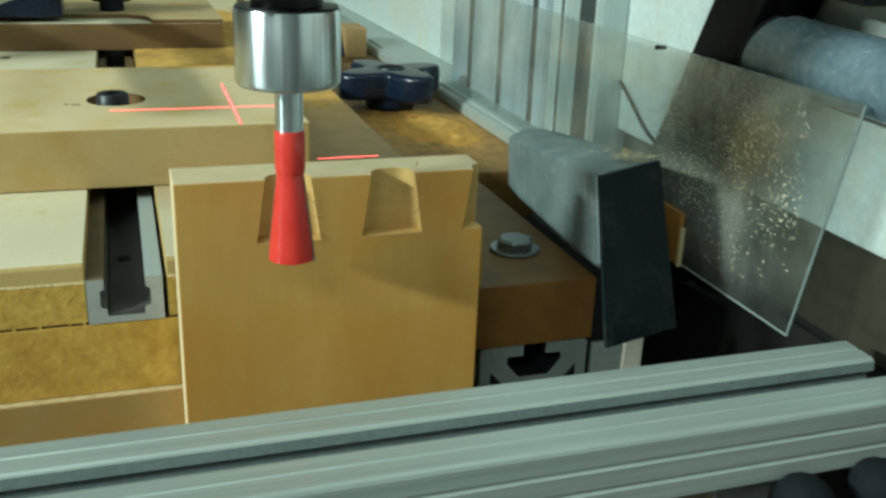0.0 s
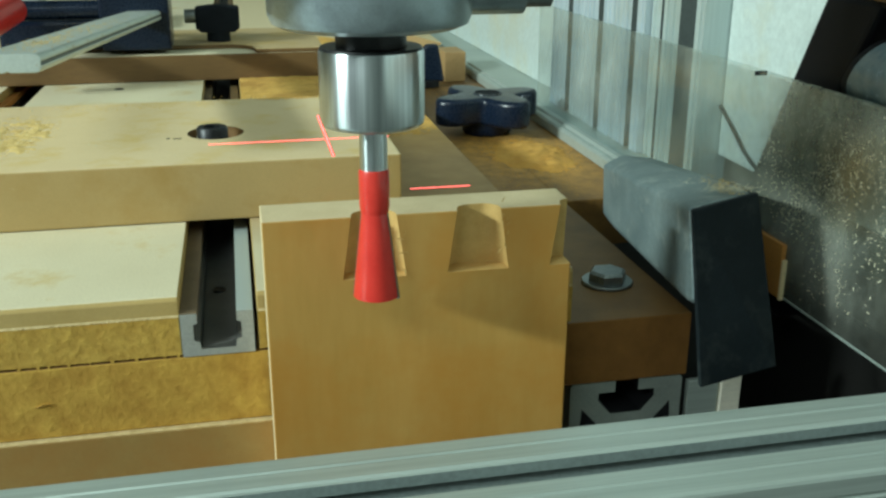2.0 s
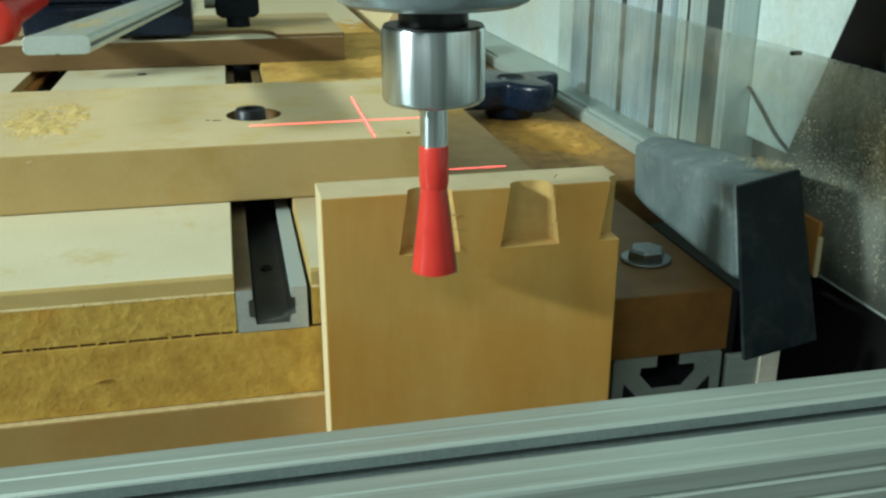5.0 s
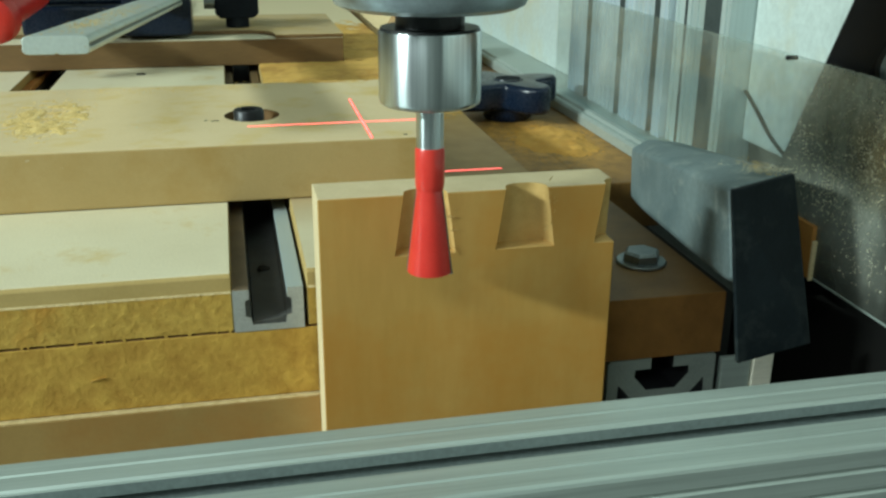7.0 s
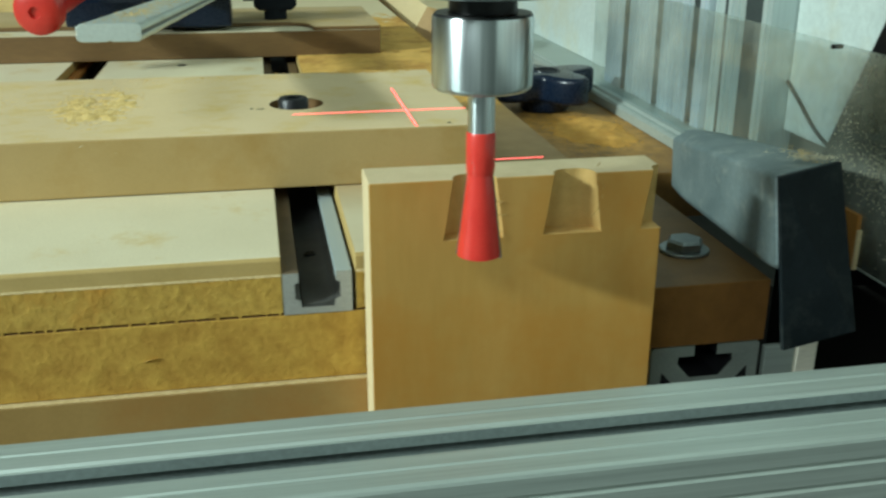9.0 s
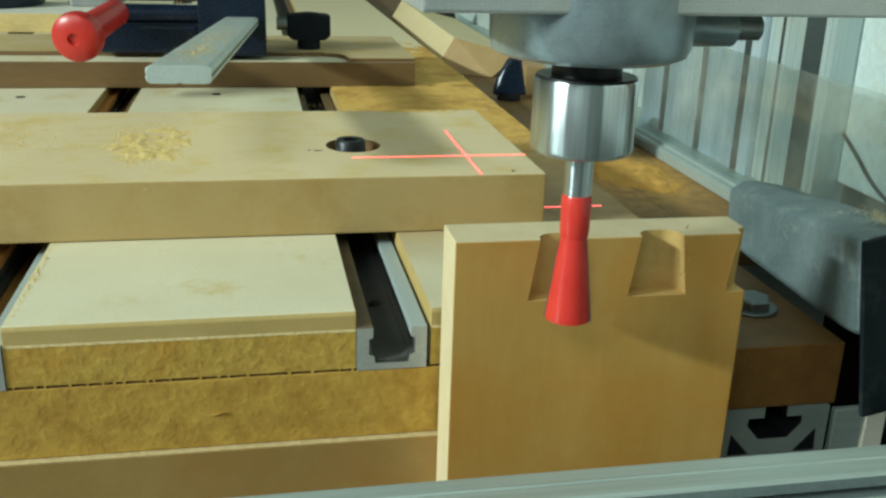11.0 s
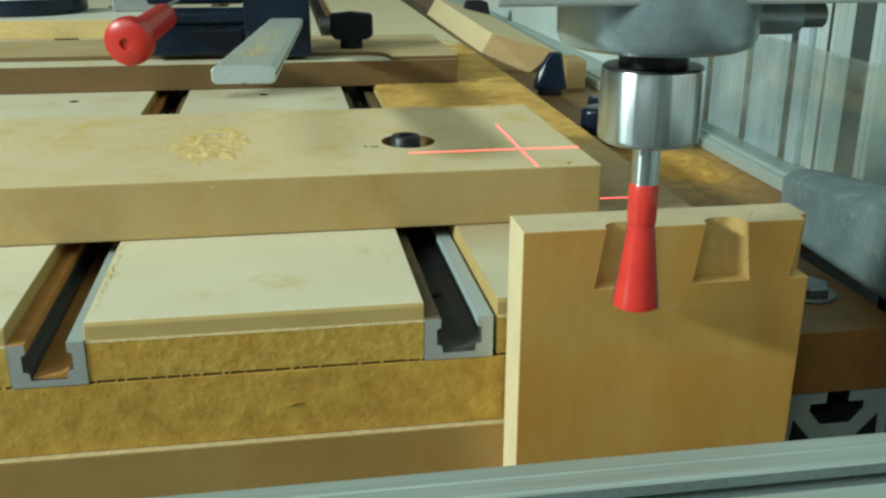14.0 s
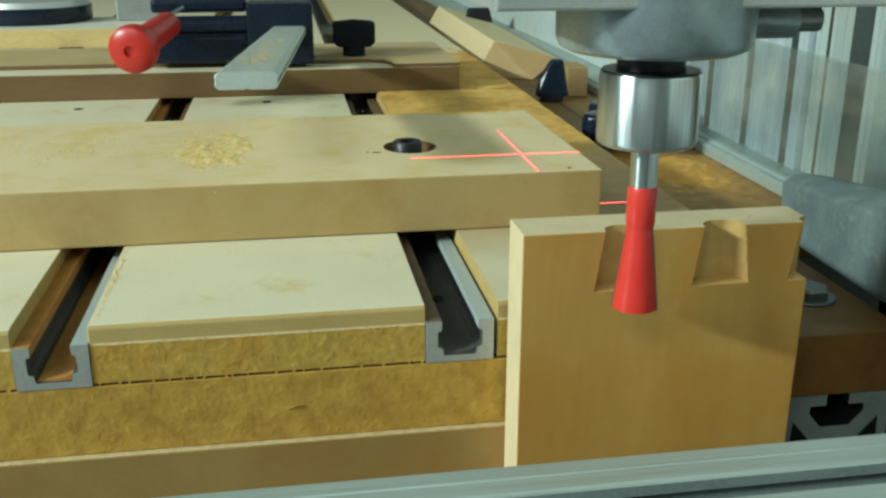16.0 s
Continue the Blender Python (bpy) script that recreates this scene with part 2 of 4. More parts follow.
def bed_top():
    """Brown fibreboard with golden wood dust thinning out round the heap on it."""
    m = Mat("bed_top")
    a, c = m.noise(40, 4), m.noise(800, 3)
    brown = m.mix(m.ramp(a, (0.3, (0, 0, 0)), (0.7, (1, 1, 1))), (0.145, 0.074, 0.020), (0.220, 0.118, 0.036))
    mp, far, fade = m.n.new("ShaderNodeMapping"), m.n.new("ShaderNodeVectorMath"), m.n.new("ShaderNodeMapRange")
    far.operation = "LENGTH"
    mp.inputs["Scale"].default_value = (1 / 0.046, 1 / 0.085, 0)
    mp.inputs["Location"].default_value = (-0.160 / 0.046, -0.275 / 0.085, 0)
    m.l.new(m.coord.outputs["Object"], mp.inputs["Vector"])
    m.l.new(mp.outputs[0], far.inputs[0])
    m.l.new(far.outputs["Value"], fade.inputs[0])
    for k, v in zip((1, 2, 3, 4), (0.45, 1.35, 0.95, 0.0)):
        fade.inputs[k].default_value = v
    patchy = m.ramp(m.noise(130, 5, (1, 1, 1), 0.7), (0.36, (0.25, 0.25, 0.25)), (0.62, (1, 1, 1)))
    dust = m.mix(c, (0.50, 0.24, 0.042), (0.74, 0.41, 0.092))
    m.colour(m.mix(m.mix(1.0, fade.outputs[0], patchy, "MULTIPLY"), brown, dust)).rough(c, 0.50, 0.66).bump(c, 0.2, 0.0003)
    return m.m


M["bed_top"] = bed_top()


def browned():
    """Pale fibreboard: painted shade and dust beside the clamping board, golden dust behind."""
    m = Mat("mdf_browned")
    a, c = m.noise(25, 4), m.noise(1500, 3)
    pale = m.mix(m.ramp(a, (0.3, (0, 0, 0)), (0.7, (1, 1, 1))), (0.61, 0.53, 0.34), (0.69, 0.61, 0.41))
    # brown tone: thin dust and the clamping board's shade in one colour
    dust_shade = m.mix(m.ramp(m.noise(60, 5), (0.3, (0, 0, 0)), (0.7, (1, 1, 1))), (0.36, 0.22, 0.085), (0.46, 0.30, 0.13))
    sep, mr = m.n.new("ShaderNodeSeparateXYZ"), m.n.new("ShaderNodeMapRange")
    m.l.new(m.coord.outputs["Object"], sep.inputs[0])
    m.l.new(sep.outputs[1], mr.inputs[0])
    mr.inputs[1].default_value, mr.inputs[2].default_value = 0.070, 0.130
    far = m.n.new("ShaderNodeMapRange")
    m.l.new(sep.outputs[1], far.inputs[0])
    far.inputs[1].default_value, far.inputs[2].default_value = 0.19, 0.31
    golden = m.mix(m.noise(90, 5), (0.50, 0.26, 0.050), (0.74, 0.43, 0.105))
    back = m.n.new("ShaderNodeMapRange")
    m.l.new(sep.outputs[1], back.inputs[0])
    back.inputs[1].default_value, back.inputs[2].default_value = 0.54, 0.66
    m.colour(m.mix(back.outputs[0], m.mix(far.outputs[0], m.mix(mr.outputs[0], pale, dust_shade), golden), (0.72, 0.60, 0.37))).rough(c, 0.55, 0.7).bump(c, 0.1, 0.0002)
    return m.m


M["mdf_browned"] = browned()


def turned_steel():
    """Lathe-turned bright steel: fine rings round the axis spread its reflections along it."""
    m = Mat("turned_steel")
    # upright streaks of bright and dark reflection are put into the colour
    a = m.noise(420, 3, (1, 1, 0.015), 0.75)
    m.colour(m.ramp(a, (0.32, (0.50, 0.56, 0.58)), (0.68, (0.86, 0.92, 0.95)))).set(metal=1.0, aniso=0.8, turn=0.25, rough=0.29)
    tg = m.n.new("ShaderNodeTangent")
    tg.direction_type, tg.axis = "RADIAL", "Z"
    m.l.new(tg.outputs[0], m.b.inputs["Tangent"])
    return m.m


M["turned_steel"] = turned_steel()


def glass(name, tint, dusty, lo, hi, scale, near=None):
    """A clear sheet with a film of dust on it in patches."""
    m = Mat(name)
    m.colour(tint).set(rough=0.06, trans=1.0, ior=1.25)
    dust = m.n.new("ShaderNodeBsdfDiffuse")
    tone = m.mix(m.ramp(m.noise(scale * 0.8, 4), (0.42, (0, 0, 0)), (0.66, (1, 1, 1))), (0.30, 0.315, 0.245), dusty)
    if near:
        # an old brown stain low down near the free end
        mp, far, fade = m.n.new("ShaderNodeMapping"), m.n.new("ShaderNodeVectorMath"), m.n.new("ShaderNodeMapRange")
        far.operation = "LENGTH"
        mp.inputs["Scale"].default_value = (0, 1 / 0.022, 1 / 0.018)
        mp.inputs["Location"].default_value = (0, -0.0159 / 0.022, -0.0313 / 0.018)
        m.l.new(m.coord.outputs["Object"], mp.inputs["Vector"])
        m.l.new(mp.outputs[0], far.inputs[0])
        m.l.new(far.outputs["Value"], fade.inputs[0])
        for k, v in zip((1, 2, 3, 4), (0.2, 1.3, 0.9, 0.0)):
            fade.inputs[k].default_value = v
        tone = m.mix(fade.outputs[0], tone, (0.36, 0.26, 0.11))
    m.l.new(tone, dust.inputs[0])
    clear = m.n.new("ShaderNodeBsdfTransparent")
    clear.inputs[0].default_value = (*tint, 1)
    gloss = m.n.new("ShaderNodeBsdfGlossy")
    gloss.inputs["Roughness"].default_value = 0.08
    one, two = m.n.new("ShaderNodeMixShader"), m.n.new("ShaderNodeMixShader")
    one.inputs[0].default_value = 0.07
    m.l.new(clear.outputs[0], one.inputs[1])
    m.l.new(gloss.outputs[0], one.inputs[2])
    a, b = m.noise(scale, 6, (1, 1, 0.6), 0.68), m.noise(scale * 9, 3)
    f = m.mix(0.3, a, b, "OVERLAY")
    film = m.ramp(f, (0.36, (lo, lo, lo)), (0.66, (hi, hi, hi)))
    if near:
        sep, mr = m.n.new("ShaderNodeSeparateXYZ"), m.n.new("ShaderNodeMapRange")
        m.l.new(m.coord.outputs["Object"], sep.inputs[0])
        m.l.new(sep.outputs[1], mr.inputs[0])
        for k, v in zip((1, 2, 3, 4), (*near, 1.0, 0.30)):
            mr.inputs[k].default_value = v
        film = m.mix(1.0, film, mr.outputs[0], "MULTIPLY")
        low = m.n.new("ShaderNodeMapRange")
        m.l.new(sep.outputs[2], low.inputs[0])
        for k, v in zip((1, 2, 3, 4), (-0.024, 0.014, 0.12, 1.0)):
            low.inputs[k].default_value = v
        film = m.mix(1.0, film, low.outputs[0], "MULTIPLY")
        end = m.n.new("ShaderNodeMapRange")
        m.l.new(sep.outputs[1], end.inputs[0])
        for k, v in zip((1, 2, 3, 4), (-0.012, 0.028, 0.22, 1.0)):
            end.inputs[k].default_value = v
        film = m.mix(1.0, film, end.outputs[0], "MULTIPLY")
    m.l.new(film, two.inputs[0])
    m.l.new(one.outputs[0], two.inputs[1])
    m.l.new(dust.outputs[0], two.inputs[2])
    m.l.new(two.outputs[0], m.out.inputs[0])
    return m.m


M["acrylic"] = glass("acrylic", (0.94, 0.97, 0.975), (0.60, 0.625, 0.53), 0.20, 0.80, 32, (0.046, 0.086))
M["clear_plastic"] = glass("clear_plastic", (0.92, 0.94, 0.92), (0.6, 0.6, 0.55), 0.15, 0.45, 60)


def laser_red(name, colour, strength):
    m = Mat(name)
    m.colour((0.5, 0.02, 0.02))
    m.b.inputs["Emission Color"].default_value = (*colour, 1)
    m.b.inputs["Emission Strength"].default_value = strength
    return m.m


M["laser_core"] = laser_red("laser_core", (1.0, 0.20, 0.18), 5.0)
M["laser_fringe"] = laser_red("laser_fringe", (1.0, 0.02, 0.03), 1.8)


# ---- mesh helpers ----
def part(name, bm, material, parent=None, label="", smooth=False):
    """Links a bmesh as one mesh object, under a thing or a part if one is given."""
    bmesh.ops.recalc_face_normals(bm, faces=bm.faces)
    me = bpy.data.meshes.new(name)
    bm.to_mesh(me)
    bm.free()
    for mat in material if isinstance(material, (list, tuple)) else [material]:
        me.materials.append(M[mat])
    for p in me.polygons:
        p.use_smooth = smooth
    if smooth:
        me.set_sharp_from_angle(angle=radians(38))
    ob = new(name, me)
    if parent is not None:
        ob.parent = parent
    if label:
        ob["label"] = label
    return ob


def empty(name, at=(0, 0, 0)):
    ob = new(name)
    ob.location = at
    ob.empty_display_size = 0.01
    return ob


def bevel(bm, width, segments=2, sharp=30):
    edges = [e for e in bm.edges if len(e.link_faces) == 2 and e.calc_face_angle(0) > radians(sharp)]
    if width > 0:
        bmesh.ops.bevel(bm, geom=edges, offset=width, segments=segments, profile=0.6, affect="EDGES", clamp_overlap=True)
    return bm


def box(x0, x1, y0, y1, z0, z1, b=0.0):
    bm = bmesh.new()
    m = Matrix.Translation(((x0 + x1) / 2, (y0 + y1) / 2, (z0 + z1) / 2)) @ Matrix.Diagonal((x1 - x0, y1 - y0, z1 - z0, 1))
    bmesh.ops.create_cube(bm, size=1, matrix=m)
    return bevel(bm, b) if b else bm


def join(*bms):
    """Several bmeshes as one."""
    whole = bms[0]
    for other in bms[1:]:
        me = bpy.data.meshes.new("scrap")
        other.to_mesh(me)
        other.free()
        whole.from_mesh(me)
        bpy.data.meshes.remove(me)
    return whole


def extrude(pts, lo, hi, axis="y", b=0.0, segments=2):
    """A closed outline drawn out along an axis: outline in (x, z) along y, in (x, y) along z, in (y, z) along x."""
    bm = bmesh.new()

    def at(p, d):
        return {"y": (p[0], d, p[1]), "z": (p[0], p[1], d), "x": (d, p[0], p[1])}[axis]

    near, far = [bm.verts.new(at(p, lo)) for p in pts], [bm.verts.new(at(p, hi)) for p in pts]
    bm.faces.new(near)
    bm.faces.new(far[::-1])
    for i in range(len(pts)):
        j = (i + 1) % len(pts)
        bm.faces.new((near[i], far[i], far[j], near[j]))
    bmesh.ops.recalc_face_normals(bm, faces=bm.faces)
    if b:
        bevel(bm, b, segments)
    return bm


def lathe(profile, at=(0, 0, 0), n=48):
    """Turns a profile of (radius, height) round an upright axis; ends on the axis are closed."""
    bm = bmesh.new()
    rings = []
    for r, z in profile:
        if r < 1e-6:
            rings.append([bm.verts.new((at[0], at[1], at[2] + z))])
        else:
            rings.append([bm.verts.new((at[0] + r * math.cos(2 * math.pi * k / n), at[1] + r * math.sin(2 * math.pi * k / n), at[2] + z)) for k in range(n)])
    for a, c in zip(rings, rings[1:]):
        for k in range(n):
            j = (k + 1) % n
            if len(a) == 1 and len(c) == 1:
                continue
            if len(a) == 1:
                bm.faces.new((a[0], c[j], c[k]))
            elif len(c) == 1:
                bm.faces.new((a[k], a[j], c[0]))
            else:
                bm.faces.new((a[k], a[j], c[j], c[k]))
    return bm


def rod(a, c, r, n=24, r2=None):
    """A round bar between two points."""
    a, c = Vector(a), Vector(c)
    bm = bmesh.new()
    m = Matrix.Translation((a + c) / 2) @ (c - a).to_track_quat("Z", "Y").to_matrix().to_4x4()
    bmesh.ops.create_cone(bm, cap_ends=True, segments=n, radius1=r, radius2=r if r2 is None else r2, depth=(c - a).length, matrix=m)
    return bm


def hull(points, b=0.0, segments=2):
    bm = bmesh.new()
    for p in points:
        bm.verts.new(p)
    bmesh.ops.convex_hull(bm, input=bm.verts)
    bmesh.ops.dissolve_limit(bm, angle_limit=radians(3), verts=bm.verts, edges=bm.edges)
    return bevel(bm, b, segments, 15) if b else bm


def place(bm, m):
    bmesh.ops.transform(bm, matrix=m, verts=bm.verts)
    return bm


def paint(bm, test, index):
    """Gives the faces that pass a test another material slot."""
    bmesh.ops.recalc_face_normals(bm, faces=bm.faces)
    for f in bm.faces:
        if test(f.normal, f.calc_center_median()):
            f.material_index = index
    return bm


def cut(ob, cutters):
    """Cuts the shapes of the cutters out of a mesh for good."""
    for c in cutters:
        md = ob.modifiers.new("cut", "BOOLEAN")
        md.operation, md.solver, md.object = "DIFFERENCE", "EXACT", c
    bpy.context.view_layer.update()
    me = bpy.data.meshes.new_from_object(ob.evaluated_get(bpy.context.evaluated_depsgraph_get()))
    old = ob.data
    ob.modifiers.clear()
    ob.data = me
    bpy.data.meshes.remove(old)
    for c in cutters:
        data = c.data
        bpy.data.objects.remove(c)
        bpy.data.meshes.remove(data)
    return ob


def thing(ob, label, category, group="", kind=""):
    return tagged(ob, label, category, group, kind)

# ---- setting ----
thing(part("floor", box(-2.4, 1.6, -2.0, 2.8, -0.96, -0.90), "room_wall"), "worn grey workshop floor under the machine bench", "floor", kind="structure")
thing(part("ceiling", box(-2.4, 1.6, -2.0, 2.8, 1.70, 1.76), "room_wall"), "plain pale workshop ceiling", "ceiling", kind="structure")
thing(part("wall_west", box(-2.46, -2.4, -2.0, 2.8, -0.90, 1.70), "room_wall"), "plain pale workshop wall", "wall", kind="structure")
thing(part("wall_east", box(1.6, 1.66, -2.0, 2.8, -0.90, 1.70), "room_wall"), "plain pale workshop wall", "wall", kind="structure")
thing(part("wall_south", box(-2.46, 1.66, -2.06, -2.0, -0.90, 1.70), "room_wall"), "plain pale workshop wall", "wall", kind="structure")
thing(part("wall_north", box(-2.46, 1.66, 2.8, 2.86, -0.90, 1.70), "room_wall"), "plain pale workshop wall", "wall", kind="structure")
thing(part("white_wall", box(0.2320, 0.2620, -0.60, 0.1656, 0.0020, 0.75, 0.001), "white_wall"), "dusty white panel wall beside the milling machine", "wall", kind="structure")
thing(part("white_wall", box(0.2320, 0.2620, 0.3862, 2.2, -0.0116, 0.75, 0.001), "white_wall"), "dusty white panel wall behind the side rail", "wall", kind="structure")
# band under the white wall holds that wall's shade as colour
thing(part("shaded_wall_band", box(0.2360, 0.2620, -0.60, 0.1656, -0.0380, 0.0018, 0.001), "olive_panel"), "lower part of the white wall, its shade put into olive colour", "wall", kind="structure")
# wall foot and bench are assumed, their black is the gap's shade
thing(part("wall_foot", box(0.2380, 0.2620, -0.60, 0.1656, -0.132, -0.0382, 0.001), "dark_bench"), "foot of the wall, coloured black for the unlit gap", "wall", kind="structure")
thing(part("bench_top", box(-1.2, 0.30, -0.30, 2.2, -0.16, -0.132, 0.002), "dark_bench"), "bench top under the machine frame, coloured black for the unlit gap", "bench", kind="structure")
thing(part("bench_front", box(-1.2, 0.30, -0.28, 2.2, -0.90, -0.16), "dark_bench"), "closed front of the machine bench, coloured black like the gap", "bench", kind="structure")

# ---- machine bed ----
FRONT, REAR = 0.0292, 1.66
TRACKS = [-0.0162, -0.1508, -0.2854, -0.4200]
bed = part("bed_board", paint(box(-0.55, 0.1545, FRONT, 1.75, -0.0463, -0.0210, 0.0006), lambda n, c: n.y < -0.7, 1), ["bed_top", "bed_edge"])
thing(bed, "thick brown fibreboard bed with rough golden front edge", "machine bed")

def ragged(x0, x1, y, z, owner, seed, thick, material="fuzzy_edge", label="ragged pale fibres along the trimmed edge"):
    """Short torn fibres standing out along an edge that runs with x, in uneven tufts."""
    rnd = random.Random(seed)
    vs, fs, x = [], [], x0 + 0.0004
    while x < x1 - 0.0004:
        tuft = 0.35 + 0.65 * abs(noise.noise((x * 140, seed, 0.0)))
        w, out, up = rnd.uniform(0.0002, 0.0006), thick * tuft * rnd.uniform(0.4, 1.0), thick * tuft * rnd.uniform(0.2, 0.9)
        k = len(vs)
        vs += [(x - w, y + 0.0003, z - up), (x + w, y + 0.0003, z - up * 0.7), (x + rnd.uniform(-w, w), y + 0.0003, z + up), (x + rnd.uniform(-w, w), y - out, z + rnd.uniform(-0.3, 0.3) * up)]
        fs += [(k, k + 1, k + 3), (k + 1, k + 2, k + 3), (k + 2, k, k + 3), (k, k + 2, k + 1)]
        x += rnd.uniform(0.0002, 0.0007)
    me = bpy.data.meshes.new("ragged_fibres")
    me.from_pydata(vs, [], fs)
    me.materials.append(M[material])
    ob = new("ragged_fibres", me)
    ob.parent = owner
    ob["label"] = label
    return ob


lower = part("support_board", paint(box(-0.55, 0.070, 0.0268, 0.060, -0.1318, -0.0464, 0.0008), lambda n, c: n.z > 0.3, 1), ["tan_board", "fuzzy_edge"])
ragged(-0.549, 0.0695, 0.0270, -0.0468, lower, 71, 0.0008)
thing(lower, "brown fibreboard support standing under the bed board", "board")


def strip(x0, x1, label, top="mdf_top"):
    """A fibreboard strip between two tracks, its front trimmed back along the top."""
    outline = [(FRONT + 0.0002, -0.0204), (FRONT + 0.0040, -0.0208), (REAR, -0.0208), (REAR, 0.0), (FRONT + 0.0022, 0.0), (FRONT + 0.0010, -0.0012), (FRONT + 0.0007, -0.0063), (FRONT + 0.0002, -0.0065)]
    bm = paint(extrude(outline, x0, x1, "x", 0.0003, 1), lambda n, c: n.y < -0.5 and c.z > -0.0064, 1)
    bm = paint(bm, lambda n, c: n.y < -0.5 and c.z <= -0.0064, 2)
    bm = paint(bm, lambda n, c: abs(n.x) > 0.7, 1)
    bm = paint(bm, lambda n, c: n.z > 0.5 and -0.0067 < c.z < -0.0060, 3)
    board = part("spoilboard_strip", bm, [top, "mdf_edge", "mdf_core", "fuzzy_edge"])
    ragged(x0, x1, FRONT + 0.0003, -0.0066, board, int(x0 * 1e4), 0.0009)
    ragged(x0, x1, FRONT + 0.0003, -0.0202, board, int(x0 * 1e4) + 5, 0.0006, "mdf_core", "torn golden fibres along the lower edge")
    return thing(board, label, "board", "spoilboard strips on the bed")


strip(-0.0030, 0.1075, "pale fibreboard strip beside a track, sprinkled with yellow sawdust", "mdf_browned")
strip(-0.1388, -0.0282, "pale fibreboard strip with rough golden front edge between two tracks")
strip(-0.2734, -0.1628, "pale fibreboard strip with rough golden front edge between two tracks")
strip(-0.4080, -0.2974, "pale fibreboard strip with rough golden front edge between two tracks")
strip(-0.5500, -0.4320, "pale fibreboard strip on the brown bed board")


fibre_at = random.Random(8)
fx = -0.545
while fx < 0.002:
    if all(abs(fx - c) > 0.0135 for c in TRACKS):
        part("torn_fibre", box(fx, fx + fibre_at.uniform(0.0003, 0.0012), FRONT + 0.0001, FRONT + 0.0012, -0.0210, -0.0201), "mdf_core", bed)
    fx += fibre_at.uniform(0.0020, 0.0095)


part("fibre_flake", hull([(-0.0764, 0.0291, -0.0346), (-0.0760, 0.0286, -0.0344), (-0.0735, 0.0284, -0.0336), (-0.0710, 0.0287, -0.0333), (-0.0712, 0.0291, -0.0336), (-0.0740, 0.0291, -0.0340)]), "wood_cut", bed, "loose pale fibre flake")


def track(x, dusty, lip):
    w, h = 0.0118, 0.0152
    half = [(w, 0), (w, h), (0.0064, h), (0.0064, 0.0118), (0.0078, 0.0112), (0.0078, 0.0056), (0.0060, 0.0050), (0.0056, 0.0024)]
    outline = [(x + a, -0.0209 + b) for a, b in half] + [(x - a, -0.0209 + b) for a, b in half[::-1]]
    # slot interior painted dark for its shade
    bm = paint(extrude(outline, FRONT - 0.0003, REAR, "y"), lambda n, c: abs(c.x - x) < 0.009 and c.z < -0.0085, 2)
    # left lips: the strip's shade as colour, orange dust on one track
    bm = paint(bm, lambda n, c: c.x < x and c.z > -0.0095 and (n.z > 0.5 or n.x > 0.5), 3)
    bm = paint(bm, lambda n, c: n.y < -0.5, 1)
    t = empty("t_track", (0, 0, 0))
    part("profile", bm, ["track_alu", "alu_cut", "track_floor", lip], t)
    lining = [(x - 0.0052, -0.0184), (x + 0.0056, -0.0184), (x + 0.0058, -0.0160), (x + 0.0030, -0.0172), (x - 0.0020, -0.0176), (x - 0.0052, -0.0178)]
    part("dust_shade_lining", extrude(lining, FRONT + 0.0006, REAR - 0.001, "y"), dusty, t, "slot floor strip, orange dust in one track, painted shade elsewhere", smooth=True)
    return thing(t, "aluminium T-slot track let into the spoilboard, sawn end showing", "track", "tracks in the bed")


for n, x in enumerate(TRACKS):
    # only the second track holds orange dust, the others get painted shade
    track(x, "orange_dust" if n == 1 else "track_floor", "orange_dust" if n == 1 else "lip_shade")


def screw(at, r, label):
    s = empty("screw", at)
    part("head", lathe([(0, 0.0006), (0.45 * r, 0.0012), (0.5 * r, 0.0016), (0.85 * r, 0.0014), (r, 0.0004), (r, -0.001), (0, -0.001)], n=24), "black_steel", s, smooth=True)
    part("drive", join(box(-0.6 * r, 0.6 * r, -0.12 * r, 0.12 * r, 0.0012, 0.0019), box(-0.12 * r, 0.12 * r, -0.6 * r, 0.6 * r, 0.0012, 0.0019)), "black_steel", s, "dark cross-shaped drive")
    return thing(s, label, "screw")


screw((-0.0162, 0.078, -0.0180), 0.0026, "small dark screw in the floor of the aluminium track")
screw((-0.0854, 0.4310, -0.0014), 0.0042, "small dark screw sunk in the pale fibreboard strip")
screw((-0.2137, 0.4230, -0.0014), 0.0042, "small dark screw sunk in the pale fibreboard strip")


# ---- clamping boards on the bed ----
def round_cutter(x, y, rx, ry, z0, z1):
    bm = place(lathe([(0, 0), (1, 0), (1, 1), (0, 1)], n=40), Matrix.Translation((x, y, z0)) @ Matrix.Diagonal((rx, ry, z1 - z0, 1)))
    # hole walls take a darker brown, their shade put into the colour
    return part("cutter", paint(bm, lambda n, c: True, 2), ["mdf_dusty", "mdf_face", "brown_board"])


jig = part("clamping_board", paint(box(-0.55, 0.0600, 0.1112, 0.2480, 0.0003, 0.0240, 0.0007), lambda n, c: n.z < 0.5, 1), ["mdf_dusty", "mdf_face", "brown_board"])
cut(jig, [round_cutter(-0.0154, 0.1675, 0.0124, 0.0140, 0.0100, 0.03),
          round_cutter(0.0470, 0.1165, 0.0010, 0.0008, 0.022, 0.03)])
for mx, my, ml in ((-0.0358, 0.1592, 0.0014), (-0.0318, 0.1580, 0.0036), (0.0470, 0.1168, 0.0012)):
    part("dark_nick", box(mx - ml / 2, mx + ml / 2, my - 0.0006, my + 0.0006, 0.0236, 0.0241), "rubber", jig, "small dark nick")
